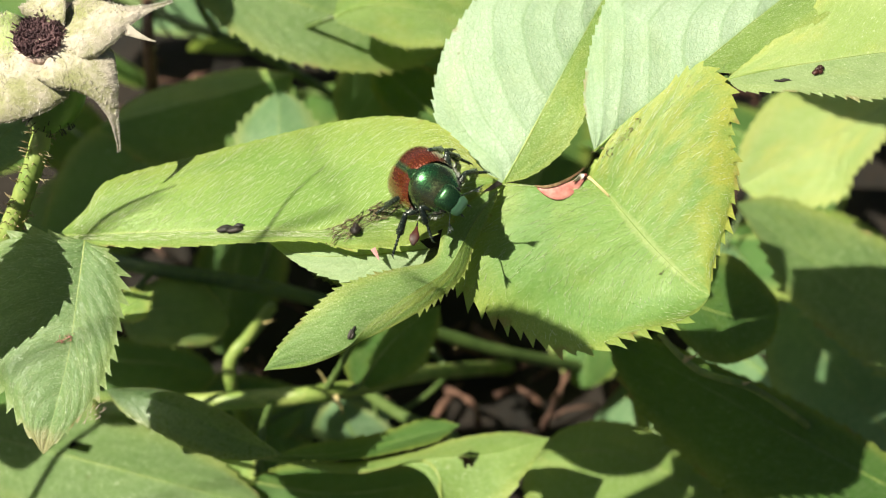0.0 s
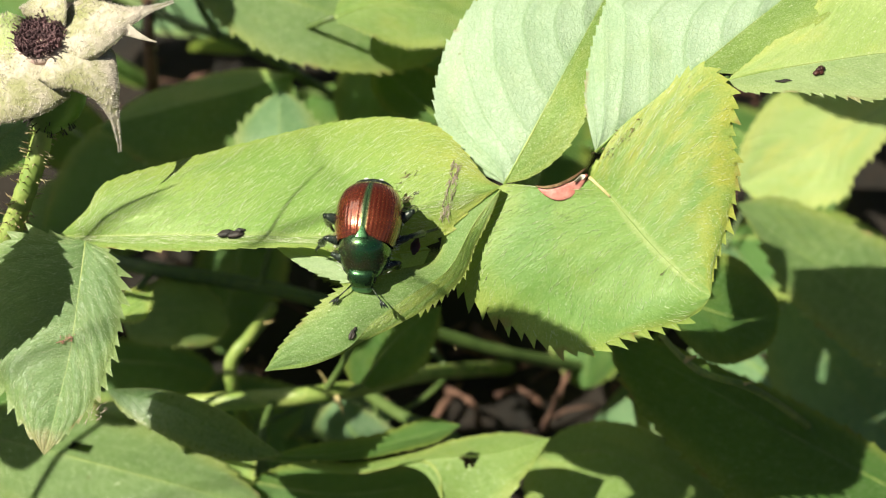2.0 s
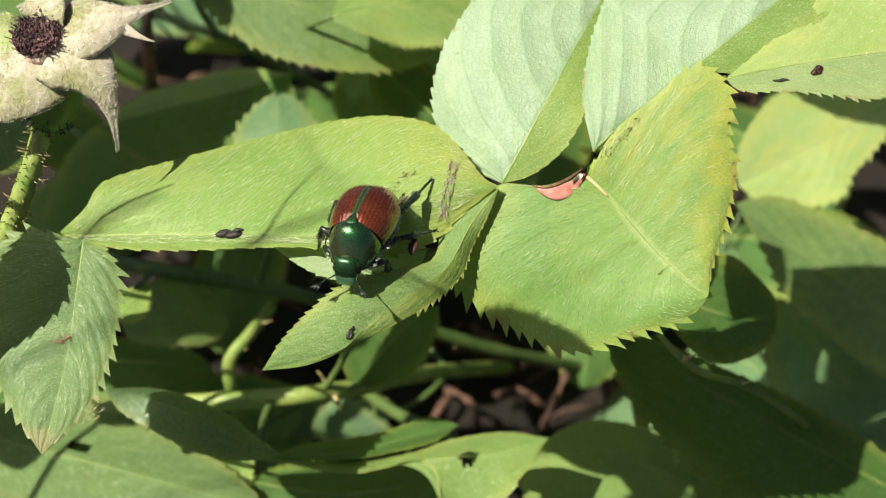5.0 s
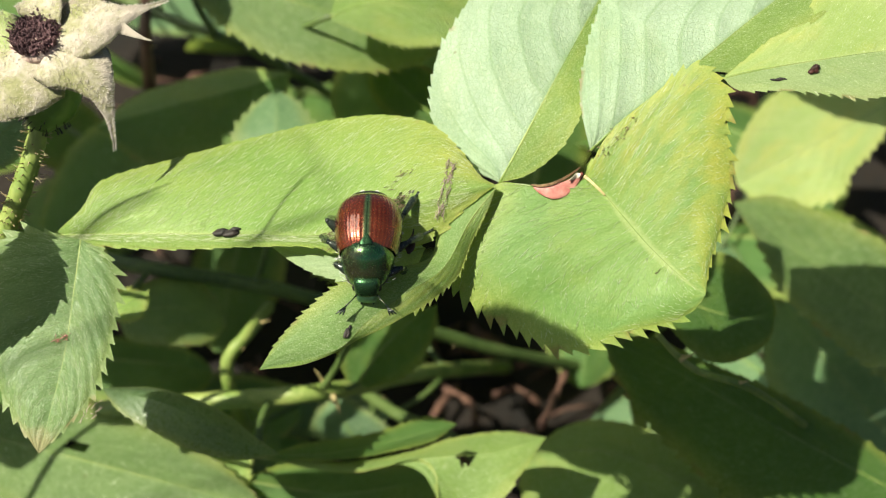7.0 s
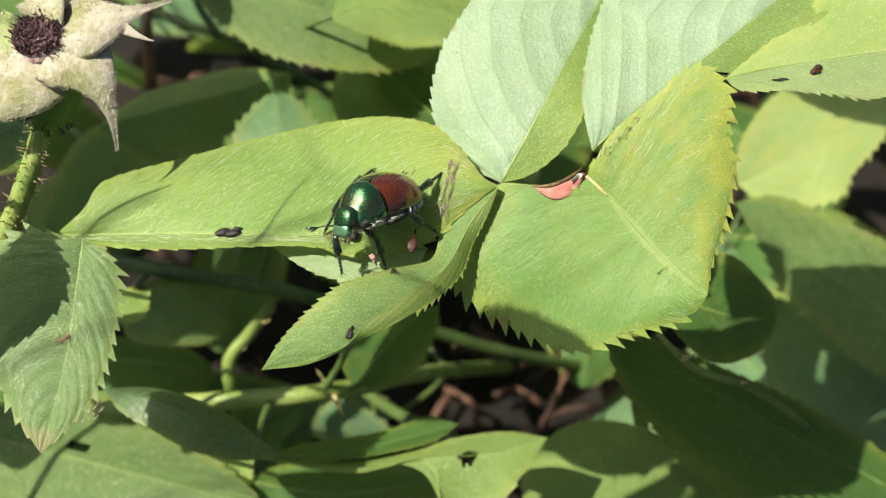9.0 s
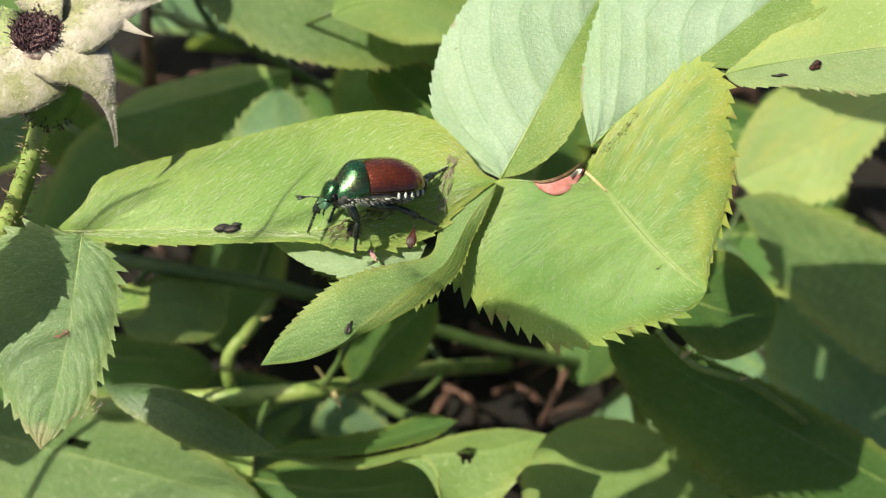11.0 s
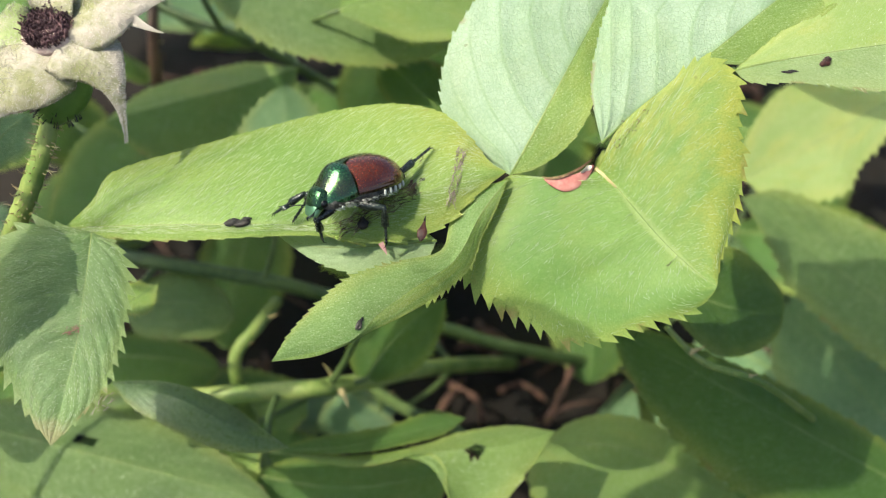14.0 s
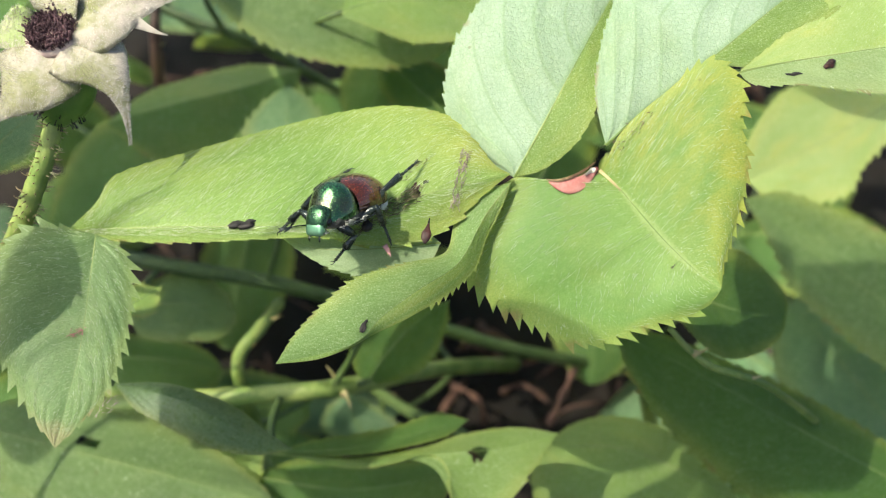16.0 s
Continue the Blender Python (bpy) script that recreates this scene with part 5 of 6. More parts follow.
# ---- the beetle: x forward, z up, millimetres ----
def shell_material(name, base, flush, rough, ribs=0.0, seam=None, metal=0.7, coat=0.4, coat_rough=0.08):
    """A glossy insect shell; ribs run along it, tinted with painted highlights, seam is the tint beside the middle
    line.
    """
    n = Nodes(name)
    x, y, _ = n.xyz(n.coords("UV"))
    obj = n.coords("Object")
    fine, big = n.noise(obj, 5200, 2.0), n.noise(obj, 420, 3.0)
    col = n.mix(n.ramp(big, 0.35, 0.68), base, flush)
    off = n.math("MULTIPLY", n.math("ABSOLUTE", n.math("SUBTRACT", y, 0.5)), 2.0)
    h = n.math("MULTIPLY", fine, 0.25)
    if ribs:
        wave = n.math("SINE", n.math("MULTIPLY", off, ribs * 6.283))
        h = n.math("ADD", h, n.math("MULTIPLY", wave, 0.22))
        col = n.mix(n.math("MULTIPLY", n.ramp(wave, -1.0, -0.3, 1.0, 0.0), 0.2), col, (0.05, 0.010, 0.005))
        # gold on the rib crests paints in their bright streaks
        col = n.mix(n.math("MULTIPLY", n.ramp(wave, 0.5, 1.0), n.ramp(off, 0.75, 0.3, 0.0, 0.2)), col, (0.36, 0.17, 0.075))
    if seam:
        col = n.mix(n.ramp(off, 0.015, 0.07, 0.9, 0.0), col, seam)
        col = n.mix(n.ramp(off, 0.80, 1.0, 0.0, 0.8), col, (0.03, 0.02, 0.012))
    n.set(Base_Color=col, Metallic=metal, Roughness=n.ramp(fine, 0.3, 0.7, rough - 0.04, rough + 0.08), Normal=n.bump(h, 0.35, 0.0001))
    n.bsdf.inputs["Coat Weight"].default_value = coat
    n.bsdf.inputs["Coat IOR"].default_value = 1.6
    n.put(n.bsdf.inputs["Coat Normal"], n.bump(h, 0.2, 0.0001))
    n.bsdf.inputs["Coat Roughness"].default_value = coat_rough
    return n.mat


ELYTRA = shell_material("copper_wing_case", (0.15, 0.024, 0.009), (0.25, 0.052, 0.019), 0.21, 12.0, (0.05, 0.13, 0.05), 0.65, 1.0, 0.07)
GREEN = shell_material("metallic_green_shell", (0.035, 0.17, 0.062), (0.095, 0.105, 0.050), 0.25, metal=0.85, coat=0.8)
GREEN_HEAD = shell_material("green_head", (0.018, 0.065, 0.024), (0.045, 0.12, 0.05), 0.28, metal=0.8)
# head green made paler: the sun's reflection is put into the colour
CLYPEUS = shell_material("sheen_green_mouth_shield", (0.09, 0.22, 0.12), (0.16, 0.33, 0.20), 0.38, metal=0.7)
LEGS = skin_material("dark_bronze_leg", (0.006, 0.010, 0.008), (0.025, 0.035, 0.026), 600, 0.22, coat=0.4)
BELLY = skin_material("grey_haired_belly", (0.03, 0.03, 0.026), (0.17, 0.16, 0.14), 900, 0.7, bump=0.8)
TUFT = skin_material("white_hair_tuft", (0.62, 0.62, 0.57), (0.82, 0.82, 0.78), 900, 0.9)
EYE = skin_material("black_eye", (0.004, 0.004, 0.004), (0.01, 0.01, 0.01), 900, 0.12)


def dome(xs, widths, tops, lows, lo=-1.0, hi=1.0, n=20, power=0.85):
    """A lofted shell across the x stations; lo to hi is the share of the arch, from one side (-1) to the other (1)."""
    verts, faces, uvs = [], [], []
    for i, x in enumerate(xs):
        for k in range(n + 1):
            g = lo + (hi - lo) * k / n
            a = g * math.pi / 2
            y = widths[i] * math.copysign(abs(math.sin(a)) ** power, a)
            z = lows[i] + (tops[i] - lows[i]) * max(math.cos(a), 0) ** power
            verts.append(Vector((x, y, z)))
            uvs.append((i / (len(xs) - 1), 0.5 + 0.5 * g))
        # the rim turns in
        a = hi * math.pi / 2
        verts.append(Vector((x, widths[i] * 0.9 * math.copysign(1, a), lows[i] - 0.12)))
        uvs.append((i / (len(xs) - 1), 0.5 + 0.5 * hi))
    w = n + 2
    for i in range(len(xs) - 1):
        for k in range(n + 1):
            a = i * w + k
            faces.append((a, a + w, a + w + 1, a + 1))
    return verts, faces, uvs


def plate(stations, power=0.55, n=24):
    """A flat body through stations (x, z, half width, half thickness), its sections rounded rectangles leaning with its slope."""
    verts, faces = [], []
    for i, (x, z, w, h) in enumerate(stations):
        p, q = stations[max(i - 1, 0)], stations[min(i + 1, len(stations) - 1)]
        way = Vector((q[0] - p[0], 0, q[1] - p[1])).normalized()
        up = Vector((-way.z, 0, way.x))
        for k in range(n):
            a = 2 * math.pi * k / n
            cy, cz = math.cos(a), math.sin(a)
            verts.append(Vector((x, 0, z)) + Vector((0, 1, 0)) * (w * math.copysign(abs(cy) ** power, cy)) + up * (h * math.copysign(abs(cz) ** 0.8, cz)))
    for i in range(len(stations) - 1):
        for k in range(n):
            k2 = (k + 1) % n
            faces.append((i * n + k, i * n + k2, (i + 1) * n + k2, (i + 1) * n + k))
    faces.append(tuple(reversed(range(n))))
    faces.append(tuple((len(stations) - 1) * n + k for k in range(n)))
    return verts, faces


def hairs(count, seed, where, length=0.35):
    rng = random.Random(seed)
    pieces = []
    for _ in range(count):
        p, d = where(rng)
        pieces.append(tube([p, p + d.normalized() * length * rng.uniform(0.6, 1.2)], [0.03, 0.008], 3))
    return joined(pieces)


def beetle():
    root = new("beetle")
    root.empty_display_size = 0.002
    tagged(root, "copper and metallic green beetle with black legs", "beetle")
    for sgn in (1, -1):
        xs = [1.25 - 5.65 * (0.5 - 0.5 * math.cos(math.pi * i / 26)) for i in range(27)]
        ws, ts, ls = [], [], []
        for x in xs:
            q = (x + 1.1) / (3.3 if x < -1.1 else 2.35)
            ws.append(2.86 * max(0.0, 1 - abs(q) ** 2.9) ** 0.42 if q < 0 else 2.86 - 0.5 * q ** 2.2)
            ts.append(-0.1 + 2.2 * max(0.0, 1 - abs((x + 0.6) / (3.82 if x < -0.6 else 3.4)) ** 2.3) ** 0.6)
            ls.append(-0.55 + (0.15 if x < -3 else 0) * (-3 - x))
        v, f, uv = dome(xs, ws, ts, ls, 0.002 * sgn, 1.0 * sgn, 24)
        part("wing_case", mesh_of("wing_case", v, f, ELYTRA, uv), root, "ribbed copper wing case")
    # neck shield: a high dome that falls steeply to the head
    xs = [0.95 + 3.05 * i / 20 for i in range(21)]
    ws = [2.22 * (1 + 0.04 * math.sin(math.pi * i / 12) - 0.42 * (i / 20) ** 1.9) * (1 - 0.35 * max(0, (i / 20 - 0.8) / 0.2) ** 2) for i in range(21)]
    ts = [1.86 + 0.28 * math.sin(math.pi * min(1, i / 14)) - 2.2 * (i / 20) ** 2.5 for i in range(21)]
    ls = [-0.65 - 0.35 * i / 20 for i in range(21)]
    v, f, uv = dome(xs, ws, ts, ls, power=0.97)
    part("pronotum", mesh_of("pronotum", v, f, GREEN, uv), root, "shiny dark green neck shield")
    v, f = blob((2.6, 0, -0.9), 1.5, (1.0, 1.25, 0.6), 0.04, 6, 10, 18)
    part("breast", mesh_of("breast", v, f, BELLY), root, "grey-haired breast")
    v, f = lens_strip((1.35, 0, 1.98), (0.85, 0, 2.06), (0.25, 0, 2.08), (0, 1, 0), (0.55, 0.45, 0.25, 0.04), 0.1)
    part("scutellum", mesh_of("scutellum", v, f, GREEN_HEAD), root, "small green triangular plate")
    # head: a flat wedge bent down, its front plate square-cut with rounded corners
    v, f = plate(((3.35, -0.15, 1.05, 0.8), (3.7, -0.4, 1.12, 0.85), (4.05, -0.75, 1.06, 0.7), (4.3, -1.08, 0.97, 0.55), (4.5, -1.35, 0.87, 0.4)), 0.8)
    head = part("head", mesh_of("head", v, f, GREEN_HEAD), root, "metallic green head")
    v, f = plate(((4.28, -1.06, 0.84, 0.46), (4.38, -1.21, 0.9, 0.48), (4.54, -1.43, 0.9, 0.41), (4.67, -1.65, 0.85, 0.3), (4.77, -1.82, 0.73, 0.2), (4.81, -1.9, 0.48, 0.08)), 0.62)
    part("clypeus", mesh_of("clypeus", v, f, CLYPEUS), head, "flat green mouth shield, paler for its sun sheen")
    for sgn in (1, -1):
        v, f = blob((3.95, sgn * 0.98, -0.85), 0.34, (1, 0.8, 1), 0.0, 3)
        part("eye", mesh_of("eye", v, f, EYE), head, "glossy black eye")
        pts = [Vector((4.45, sgn * 0.83, -1.15)), Vector((4.95, sgn * 1.15, -1.05)), Vector((5.3, sgn * 1.5, -1.05)), Vector((5.55, sgn * 1.72, -1.1))]
        pieces = [tube(pts, [0.09, 0.05, 0.05, 0.07], 6)]
        for k in (-1, 0, 1):
            d = Vector((0.7, sgn * (0.5 + 0.28 * k), 0.12 * k - 0.1))
            pieces.append(tube([pts[3], pts[3] + d * 0.55, pts[3] + d], [0.05, 0.10, 0.04], 6))
        v, f = joined(pieces)
        part("antenna", mesh_of("antenna", v, f, LEGS), head, "black clubbed antenna")
        v, f, _ = tube([Vector((4.6, sgn * 0.4, -1.85)), Vector((4.85, sgn * 0.52, -2.15)), Vector((4.8, sgn * 0.48, -2.4))], [0.09, 0.09, 0.05], 6)
        part("palp", mesh_of("palp", v, f, LEGS), head, "short black feeler")
    v, f = blob((-0.95, 0, -0.75), 3.0, (1.27, 0.87, 0.40), 0.03, 2, 16, 26)
    part("belly", mesh_of("belly", v, f, BELLY), root, "grey-haired underside")
    v, f = blob((-4.05, 0, -0.4), 1.0, (0.75, 1.7, 0.8), 0.04, 4, 10, 18)
    part("tail_plate", mesh_of("tail_plate", v, f, LEGS), root, "dark bronze tail plate")
    for sgn in (1, -1):
        for i in range(5):
            x = -1.1 - 0.64 * i
            y = 3.0 * 0.87 * math.sqrt(max(0.05, 1 - ((x + 0.95) / 3.81) ** 2)) + 0.2
            v, f = blob((x, sgn * y, -0.85), 0.21, (0.6, 0.6, 1.35), 0.2, i + 1, 7, 9)
            part("hair_tuft", mesh_of("hair_tuft", v, f, TUFT), root, "white hair tuft")
        v, f = blob((-4.6, sgn * 0.6, -0.2), 0.3, (0.6, 1, 0.9), 0.25, 9, 7, 9)
        part("hair_tuft", mesh_of("hair_tuft", v, f, TUFT), root, "white hair tuft")

    def under(rng):
        a, x = rng.uniform(-1.4, 1.4), rng.uniform(-2.5, 3.4)
        r = 1.0 if x > 1.4 else 1.25
        p = Vector((x, 2.1 * r * math.sin(a), -0.75 - 1.0 * math.cos(a)))
        return p, Vector((rng.uniform(-0.9, -0.2), math.sin(a), -0.6 * math.cos(a)))

    v, f = hairs(500, 6, under)
    tagged(part("fur", mesh_of("fur", v, f, TUFT), root, "short grey hairs"), kind="stuff")
    legs = []
    for name, hip, fem, tib in (("front", (2.7, 0.9, -1.35), 2.0, 3.2), ("middle", (0.8, 1.2, -1.6), 2.5, 4.0), ("hind", (-0.9, 1.3, -1.6), 2.9, 4.8)):
        for sgn in (1, -1):
            r = {"front": 0.42, "middle": 0.46, "hind": 0.56}[name]
            v, f, _ = tube([Vector((fem * q, 0, 0)) for q in (-0.08, 0.05, 0.2, 0.45, 0.7, 0.9, 1.03)], [r * 0.4, r * 0.75, r * 0.95, r, r * 0.85, r * 0.6, r * 0.3], 12)
            femur = part("leg", mesh_of("leg", v, f, LEGS), root, "shiny black " + name + " leg")
            pieces = [tube([Vector((tib * q, 0, 0)) for q in (-0.04, 0.06, 0.25, 0.44, 0.5)], [0.18, 0.25, 0.31, 0.38, 0.24], 9)]
            for k in range(5):
                q = 0.49 + 0.095 * k
                pieces.append(tube([Vector((tib * (q + g), 0, 0)) for g in (0, 0.03, 0.07, 0.094)], [0.08, 0.13, 0.17, 0.09], 6))
            for sg in (1, -1):
                e = Vector((tib * 0.955, 0, 0))
                pieces.append(tube([e, e + Vector((0.3, 0.14 * sg, 0)), e + Vector((0.5, 0.24 * sg, -0.22))], [0.08, 0.05, 0.01], 5))
            for q, s1, s2 in ((0.16, 1, 0), (0.27, 1, 0.5), (0.36, 1, -0.5), (0.45, 1, 0), (0.3, -1, 0.3), (0.46, -1, -0.4), (0.47, 0.2, 1)):
                e = Vector((tib * q, 0.15 * s2, 0.17 * s1))
                pieces.append(tube([e, e + Vector((0.24, 0.25 * s2, 0.26 * s1))], [0.06, 0.008], 5))
            v, f = joined(pieces)
            tibia = part("shin", mesh_of("shin", v, f, LEGS), femur, "spiny shin with jointed foot and claws")
            legs.append((name, sgn, Vector((hip[0], hip[1] * sgn, hip[2])), fem, tib, femur, tibia))
    return root, legs


BEETLE, BEETLE_LEGS = beetle()


# ---- what moves ----
BODY_ROWS = [
    (0.0, (-1.69, 1.26, 96.92), (0.444, -0.826, 0.347), (-0.687, -0.065, 0.724)),
    (0.3, (-2.19, 1.17, 96.82), (0.264, -0.955, 0.137), (-0.623, -0.060, 0.780)),
    (0.5, (-2.46, 1.01, 96.66), (0.136, -0.986, 0.091), (-0.604, -0.010, 0.797)),
    (0.8, (-2.90, 0.99, 96.64), (-0.142, -0.987, -0.073), (-0.311, -0.026, 0.950)),
    (1.0, (-3.45, 0.84, 96.50), (-0.345, -0.929, -0.135), (-0.182, -0.075, 0.980)),
    (1.3, (-4.77, 1.07, 96.72), (-0.356, -0.918, 0.173), (-0.198, 0.255, 0.946)),
    (1.5, (-4.84, 0.25, 97.04), (-0.430, -0.820, 0.378), (-0.026, 0.373, 0.928)),
    (1.7, (-5.66, -2.58, 96.33), (-0.285, -0.958, 0.026), (-0.153, 0.072, 0.986)),
    (2.0, (-6.46, -3.33, 95.58), (-0.111, -0.890, -0.442), (-0.080, -0.435, 0.897)),
    (2.5, (-6.95, -3.33, 95.58), (-0.133, -0.937, -0.323), (-0.084, -0.315, 0.946)),
    (3.0, (-6.56, -2.77, 96.14), (-0.487, -0.864, -0.127), (-0.052, -0.116, 0.992)),
    (3.3, (-6.37, -3.33, 95.58), (-0.125, -0.944, -0.305), (-0.083, -0.297, 0.951)),
    (3.5, (-6.61, -3.36, 95.54), (-0.143, -0.936, -0.321), (-0.082, -0.312, 0.947)),
    (4.0, (-6.34, -3.28, 95.63), (-0.121, -0.940, -0.319), (0.141, -0.334, 0.932)),
    (4.2, (-6.62, -3.44, 95.47), (-0.251, -0.921, -0.298), (-0.069, -0.290, 0.954)),
    (6.3, (-6.84, -2.43, 96.48), (-0.293, -0.954, 0.061), (-0.024, 0.071, 0.997)),
    (6.5, (-6.59, -2.75, 96.16), (-0.237, -0.972, -0.007), (0.019, -0.012, 1.000)),
    (6.7, (-6.51, -3.66, 95.25), (-0.130, -0.968, -0.214), (-0.043, -0.211, 0.977)),
    (7.0, (-5.93, -3.98, 94.93), (-0.004, -0.943, -0.334), (0.000, -0.334, 0.943)),
    (7.5, (-5.82, -3.35, 95.56), (-0.064, -0.984, -0.163), (0.006, -0.164, 0.986)),
    (8.0, (-5.75, -2.89, 96.02), (-0.141, -0.990, -0.022), (0.140, -0.042, 0.989)),
    (8.5, (-5.62, -2.39, 96.52), (-0.243, -0.966, -0.089), (0.111, -0.119, 0.987)),
    (8.7, (-5.51, -2.48, 96.43), (-0.337, -0.935, -0.112), (-0.013, -0.114, 0.993)),
    (9.0, (-5.55, -0.34, 96.17), (-0.596, -0.732, 0.331), (-0.069, 0.457, 0.887)),
    (9.2, (-5.48, 0.04, 96.55), (-0.624, -0.707, 0.332), (-0.057, 0.465, 0.883)),
    (11.3, (-5.75, 0.93, 96.59), (-0.947, -0.254, 0.195), (0.021, 0.557, 0.830)),
    (11.5, (-5.94, 0.72, 96.38), (-0.964, -0.204, 0.171), (0.026, 0.569, 0.822)),
    (12.0, (-6.75, 0.86, 96.51), (-0.965, -0.250, 0.030), (-0.015, 0.634, 0.773)),
    (12.5, (-7.08, 0.70, 96.35), (-0.965, -0.250, 0.030), (-0.021, 0.640, 0.768)),
    (13.0, (-7.52, 0.25, 95.91), (-0.972, -0.219, -0.081), (-0.204, 0.631, 0.748)),
    (13.5, (-7.72, 0.19, 95.84), (-0.969, -0.229, -0.093), (-0.220, 0.629, 0.746)),
    (14.0, (-8.26, 0.77, 96.43), (-0.756, -0.616, 0.221), (-0.092, 0.435, 0.896)),
    (14.5, (-9.60, 0.70, 96.36), (-0.544, -0.775, 0.322), (0.070, 0.340, 0.938)),
    (15.0, (-9.63, 0.61, 96.26), (-0.537, -0.766, 0.354), (0.018, 0.409, 0.912)),
    (15.5, (-9.46, 0.30, 95.95), (-0.528, -0.709, 0.468), (0.055, 0.521, 0.852)),
    (16.0, (-9.49, -0.27, 95.39), (-0.467, -0.785, 0.408), (-0.057, 0.486, 0.872)),
]
# where each foot stands, from step to step
STEPS = {}
STEPS[("hind", 1)] = [(0, (0.95, 6.24, 96.24)), (1, (0.68, 6.38, 96.38)), (1.5, (0.68, 6.36, 96.36)), (1.7, (1.04, 5.56, 95.56)), (2, (-2.51, 2.00, 93.41)), (2.5, (-2.56, 1.98, 93.39)), (3, (0.44, 5.11, 95.11)), (3.3, (-2.28, 2.07, 93.48)), (3.5, (-2.41, 1.96, 93.38)), (4, (-3.52, 2.45, 95.28)), (4.2, (-2.38, 3.01, 94.43)), (6.3, (-0.50, 4.61, 94.61)), (6.5, (-0.88, 4.40, 94.40)), (7, (-1.10, 4.24, 94.24)), (8, (-1.20, 3.88, 93.88)), (8.5, (0.30, 4.77, 94.77)), (9, (0.37, 4.89, 94.89)), (9.2, (0.18, 5.05, 95.05)), (11.3, (2.45, 5.08, 95.08)), (11.5, (1.39, 3.63, 95.04)), (12, (1.15, 2.70, 94.11)), (12.5, (0.64, 2.48, 93.90)), (13, (-0.40, 1.04, 92.46)), (13.5, (-0.40, 1.15, 92.56)), (13.7, (-0.59, 0.97, 92.39)), (14, (-1.45, 6.03, 96.03)), (14.5, (-2.42, 3.85, 95.27)), (15, (-1.32, 4.19, 95.60)), (15.5, (-1.60, 3.91, 95.32)), (16, (-3.19, 4.38, 95.80))]
STEPS[("middle", 1)] = [(0, (2.38, 4.60, 96.01)), (0.5, (2.73, 4.03, 95.45)), (1, (2.26, 4.07, 95.48)), (1.5, (0.07, -1.19, 91.64)), (2, (-0.52, -0.13, 92.70)), (3, (0.03, 0.53, 93.36)), (3.5, (-0.42, -0.16, 92.67)), (4.2, (-0.69, -0.41, 92.42)), (6.5, (-0.36, -0.20, 92.63)), (8.5, (-0.78, -0.46, 92.37)), (9, (-0.43, -0.37, 92.46)), (9.2, (-0.61, -0.19, 92.64)), (11.3, (-0.35, -0.16, 92.67)), (11.5, (-0.58, -0.19, 92.64)), (11.7, (-4.30, -1.01, 91.82)), (12, (-4.86, -2.16, 92.08)), (12.5, (-5.37, -2.34, 91.90)), (13.7, (-5.66, -2.27, 91.97)), (14, (-5.53, -2.38, 91.87)), (14.5, (-5.41, -2.24, 92.00)), (16, (-5.49, -2.13, 92.11))]
STEPS[("front", 1)] = [(0, (3.84, 3.32, 96.15)), (0.3, (0.82, 0.71, 93.54)), (0.5, (-1.12, -1.57, 92.67)), (1, (-2.46, -2.29, 91.95)), (1.5, (-4.95, -3.86, 90.38)), (2, (-4.17, -3.33, 90.92)), (3, (-6.55, -3.81, 90.43)), (3.5, (-4.07, -3.29, 90.95)), (4.2, (-4.05, -3.47, 90.77)), (6.3, (-5.69, -4.53, 91.12)), (6.5, (-4.99, -4.54, 89.71)), (7, (-2.87, -3.66, 90.59)), (8, (-4.48, -3.73, 90.52)), (8.5, (-3.94, -3.17, 91.07)), (9, (-4.66, -3.43, 90.81)), (9.2, (-5.67, -2.56, 91.68)), (11.3, (-7.75, -2.54, 91.71)), (12, (-7.45, -2.34, 91.91)), (12.5, (-7.95, -2.51, 91.73)), (13, (-7.81, -2.27, 91.97)), (13.5, (-11.18, -1.96, 92.28)), (14, (-11.03, -2.10, 92.14)), (14.5, (-10.82, -2.88, 92.78)), (15.5, (-10.80, -2.83, 92.83)), (16, (-10.27, -3.97, 91.69))]
STEPS[("front", -1)] = [(0, (-0.91, -2.99, 94.08)), (0.5, (-4.01, -2.79, 92.86)), (1, (-4.41, -2.96, 92.69)), (1.5, (-8.94, -1.10, 93.14)), (2, (-9.04, -2.40, 91.85)), (3, (-9.47, -3.12, 91.12)), (4.2, (-9.41, -2.43, 91.81)), (6.3, (-9.40, -2.81, 91.43)), (7, (-8.62, -3.17, 91.07)), (8.5, (-9.31, -2.66, 91.59)), (9, (-8.48, -4.26, 91.39)), (9.2, (-8.37, -3.64, 92.02)), (11.3, (-11.65, -0.88, 93.36)), (12, (-12.42, -0.89, 93.35)), (13, (-13.27, -1.24, 93.00)), (14, (-15.13, -0.45, 93.80)), (14.5, (-14.82, -1.62, 92.62)), (15, (-14.86, -1.56, 92.68)), (15.3, (-17.13, -1.01, 93.23)), (15.5, (-17.04, -1.01, 93.23)), (16, (-15.09, -1.44, 92.80))]
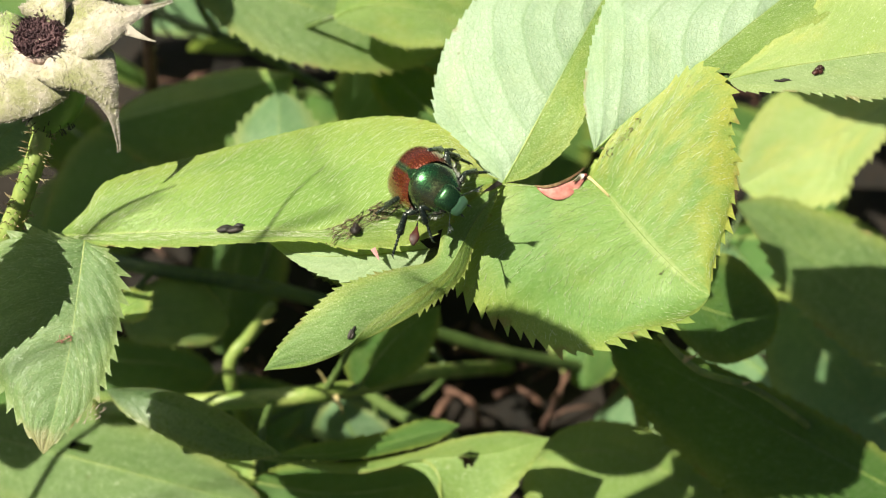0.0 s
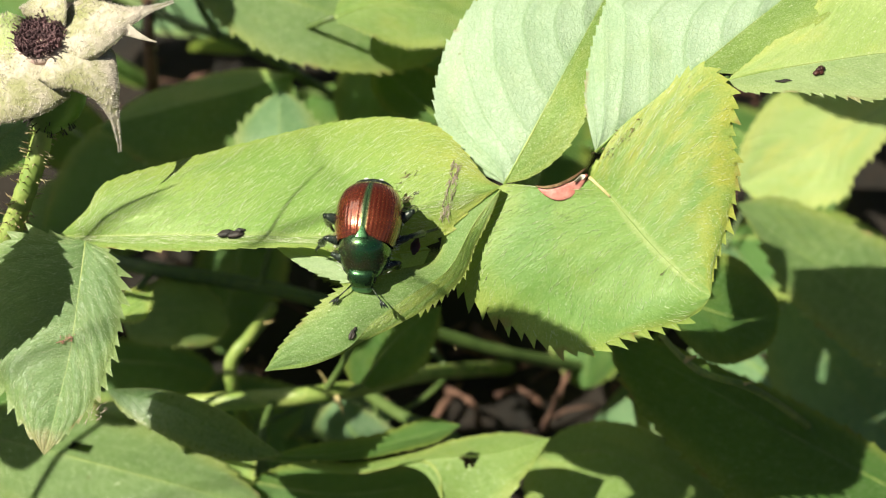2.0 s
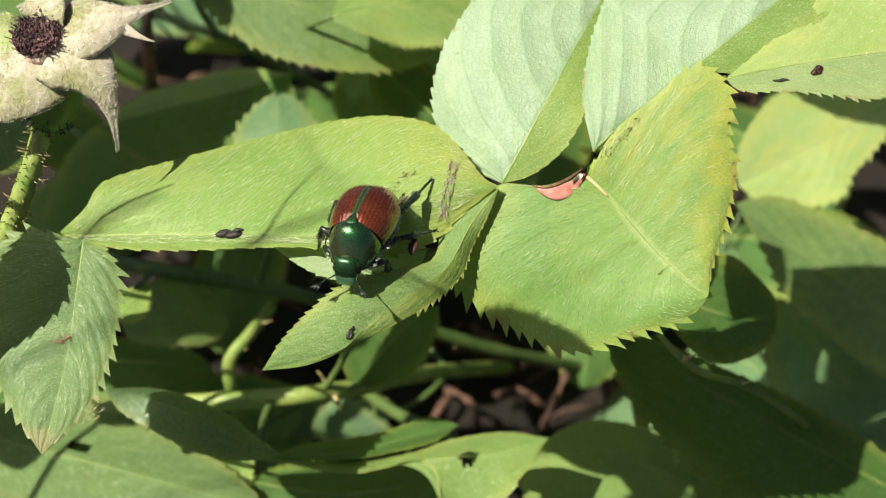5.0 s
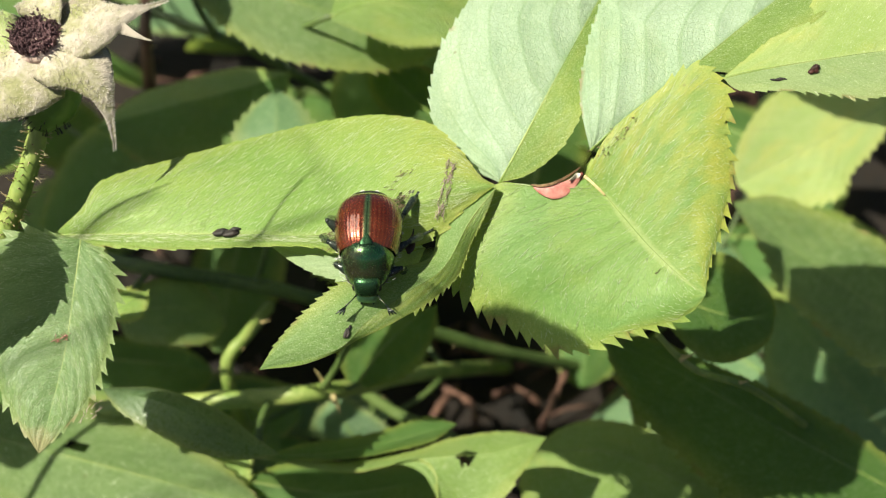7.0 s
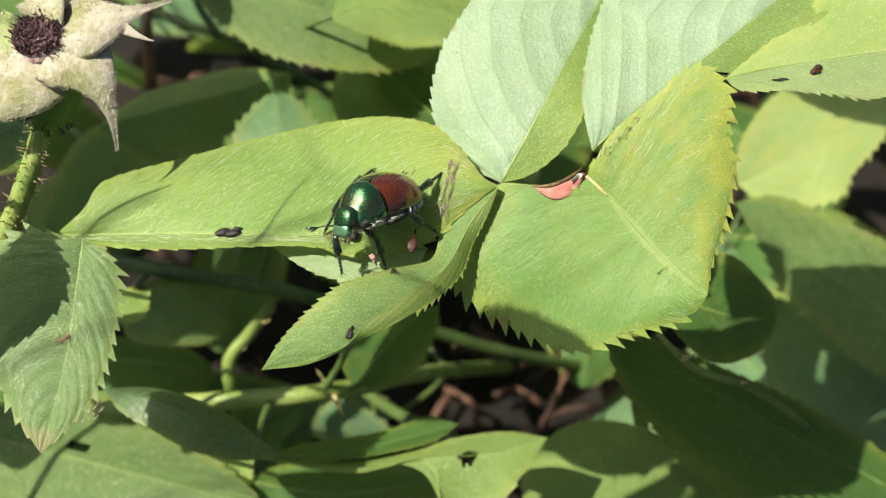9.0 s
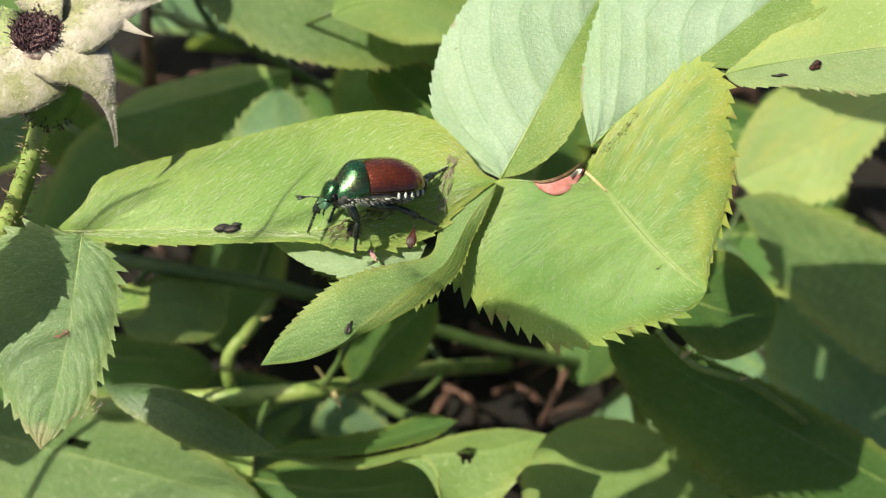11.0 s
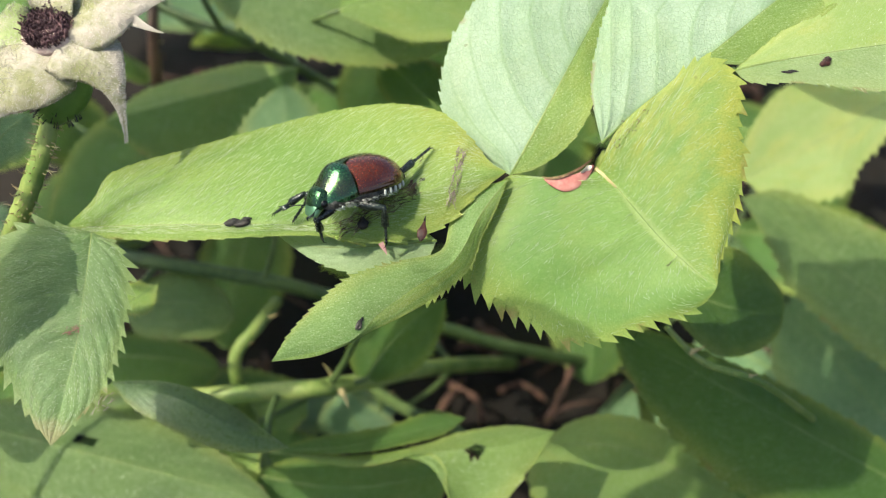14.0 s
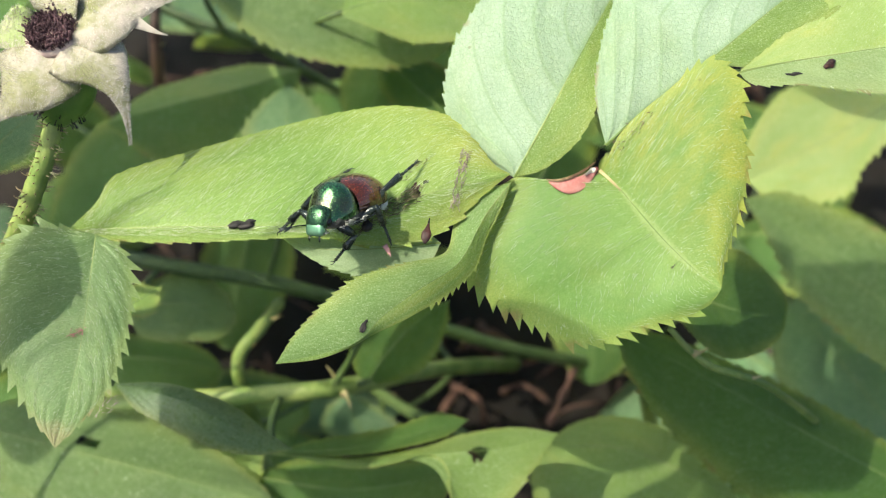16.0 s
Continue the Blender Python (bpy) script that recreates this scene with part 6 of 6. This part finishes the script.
STEPS[("middle", -1)] = [(0, (-4.34, -2.50, 91.74)), (0.5, (-6.24, -1.91, 92.33)), (1, (-8.11, -0.88, 93.36)), (1.5, (-8.36, -1.31, 92.93)), (2, (-11.10, -1.41, 91.41)), (3, (-10.30, -1.03, 91.80)), (3.5, (-11.10, -1.31, 91.52)), (6.5, (-10.45, -0.72, 92.11)), (7, (-10.33, -0.67, 92.16)), (9, (-10.12, -0.37, 92.46)), (11.3, (-9.99, 0.42, 91.83)), (12.5, (-10.43, 0.59, 92.00)), (14, (-13.64, -0.17, 92.66)), (14.5, (-14.31, -0.48, 92.34)), (15.5, (-14.88, -0.26, 92.57)), (16, (-14.24, -0.38, 92.45))]
STEPS[("hind", -1)] = [(0, (-6.26, 1.30, 92.71)), (0.5, (-6.36, 1.44, 92.85)), (1, (-7.09, 3.94, 93.94)), (1.5, (-6.69, 4.31, 94.31)), (2, (-9.71, 0.42, 91.83)), (4.2, (-9.59, 0.38, 91.79)), (6.5, (-9.31, 1.05, 92.46)), (8.5, (-8.99, 1.73, 93.15)), (9, (-6.11, 5.72, 94.30)), (11.3, (-2.70, 5.62, 94.20)), (12.5, (-2.73, 5.40, 93.98)), (13.7, (-3.02, 5.47, 94.06)), (14.5, (-8.11, 5.97, 94.56)), (16, (-9.30, 5.36, 93.95))]


# how the chewed leaf sways under the beetle's weight: seconds, lift of its tip, roll about its length, in radians
SWAY = ((0.0, 0.009, -0.07), (1.4, 0.009, -0.05), (2.0, 0.0, -0.01), (2.5, 0.0, 0.0), (8.5, 0.001, 0.0), (9.0, -0.001, -0.02), (9.2, -0.001, -0.02), (11.3, 0.004, 0.0), (12.5, 0.0095, 0.0), (13.0, 0.0115, 0.0), (14.5, 0.0135, 0.0), (16.0, 0.0133, 0.0))


def body_pose(at, way, up):
    x, z = Vector(way).normalized(), Vector(up).normalized()
    y = z.cross(x).normalized()
    z = x.cross(y)
    m = Matrix((x, y, z)).transposed().to_4x4()
    m.translation = Vector(at) * MM
    return m


def step_at(steps, t):
    for (t0, p0), (t1, p1) in zip(steps, steps[1:]):
        if t0 <= t <= t1:
            return Vector(p0).lerp(Vector(p1), (t - t0) / (t1 - t0))
    return Vector(steps[-1][1])


def leg_poses(hip, fem, tib, foot, outward):
    """The poses of thigh and shin that bring the foot to its place, the knee bent outwards and up."""
    d = foot - hip
    r = min(max(d.length, abs(tib - fem) + 0.15), fem + tib - 0.05)
    u = d.normalized()
    a = (fem * fem + r * r - tib * tib) / (2 * r)
    h = math.sqrt(max(fem * fem - a * a, 0))
    side = (outward - u * outward.dot(u)).normalized()
    knee = hip + u * a + side * h
    end = hip + u * r

    def frame_of(o, x):
        x = x.normalized()
        z = (side - x * side.dot(x)).normalized()
        m = Matrix((x, z.cross(x), z)).transposed().to_4x4()
        m.translation = o * MM
        return m

    thigh = frame_of(hip, knee - hip)
    shin = frame_of(knee, end - knee)
    return thigh, thigh.inverted() @ shin


def motions():
    rows = [(t, body_pose(at, way, up)) for t, at, way, up in BODY_ROWS]
    walk(BEETLE, rows)
    foot = Matrix.Translation(LEAF_A.location)
    turns = [(t, foot @ (Matrix.Rotation(lift, 4, NEAR) @ Matrix.Rotation(roll, 4, "X")) @ foot.inverted()) for t, lift, roll in SWAY]
    for ob in ON_LEAF:
        rest = Matrix.Translation(ob.location)
        walk(ob, [(t, m @ rest) for t, m in turns])
    # the cloud crosses the sun's rays 100 m off, at about a metre a second
    turn = SUN_TO.to_track_quat("Z", "Y").to_matrix().to_4x4()
    walk(CLOUD, [(t, Matrix.Translation(SUN_TO * 100 + turn.to_3x3() @ Vector((-36 + t * 1.05, 0, 0))) @ turn) for t in (0.0, 4.0, 8.0, 12.0, 16.0)])
    for name, sgn, hip, fem, tib, femur, tibia in BEETLE_LEGS:
        a, b = [], []
        for t, m in rows:
            foot = m.inverted() @ (step_at(STEPS[(name, sgn)], t) * MM) / MM
            th, sh = leg_poses(hip, fem, tib, foot, Vector((0, sgn * 0.7, 1.0)))
            a.append((t, th))
            b.append((t, sh))
        walk(femur, a)
        walk(tibia, b)


motions()
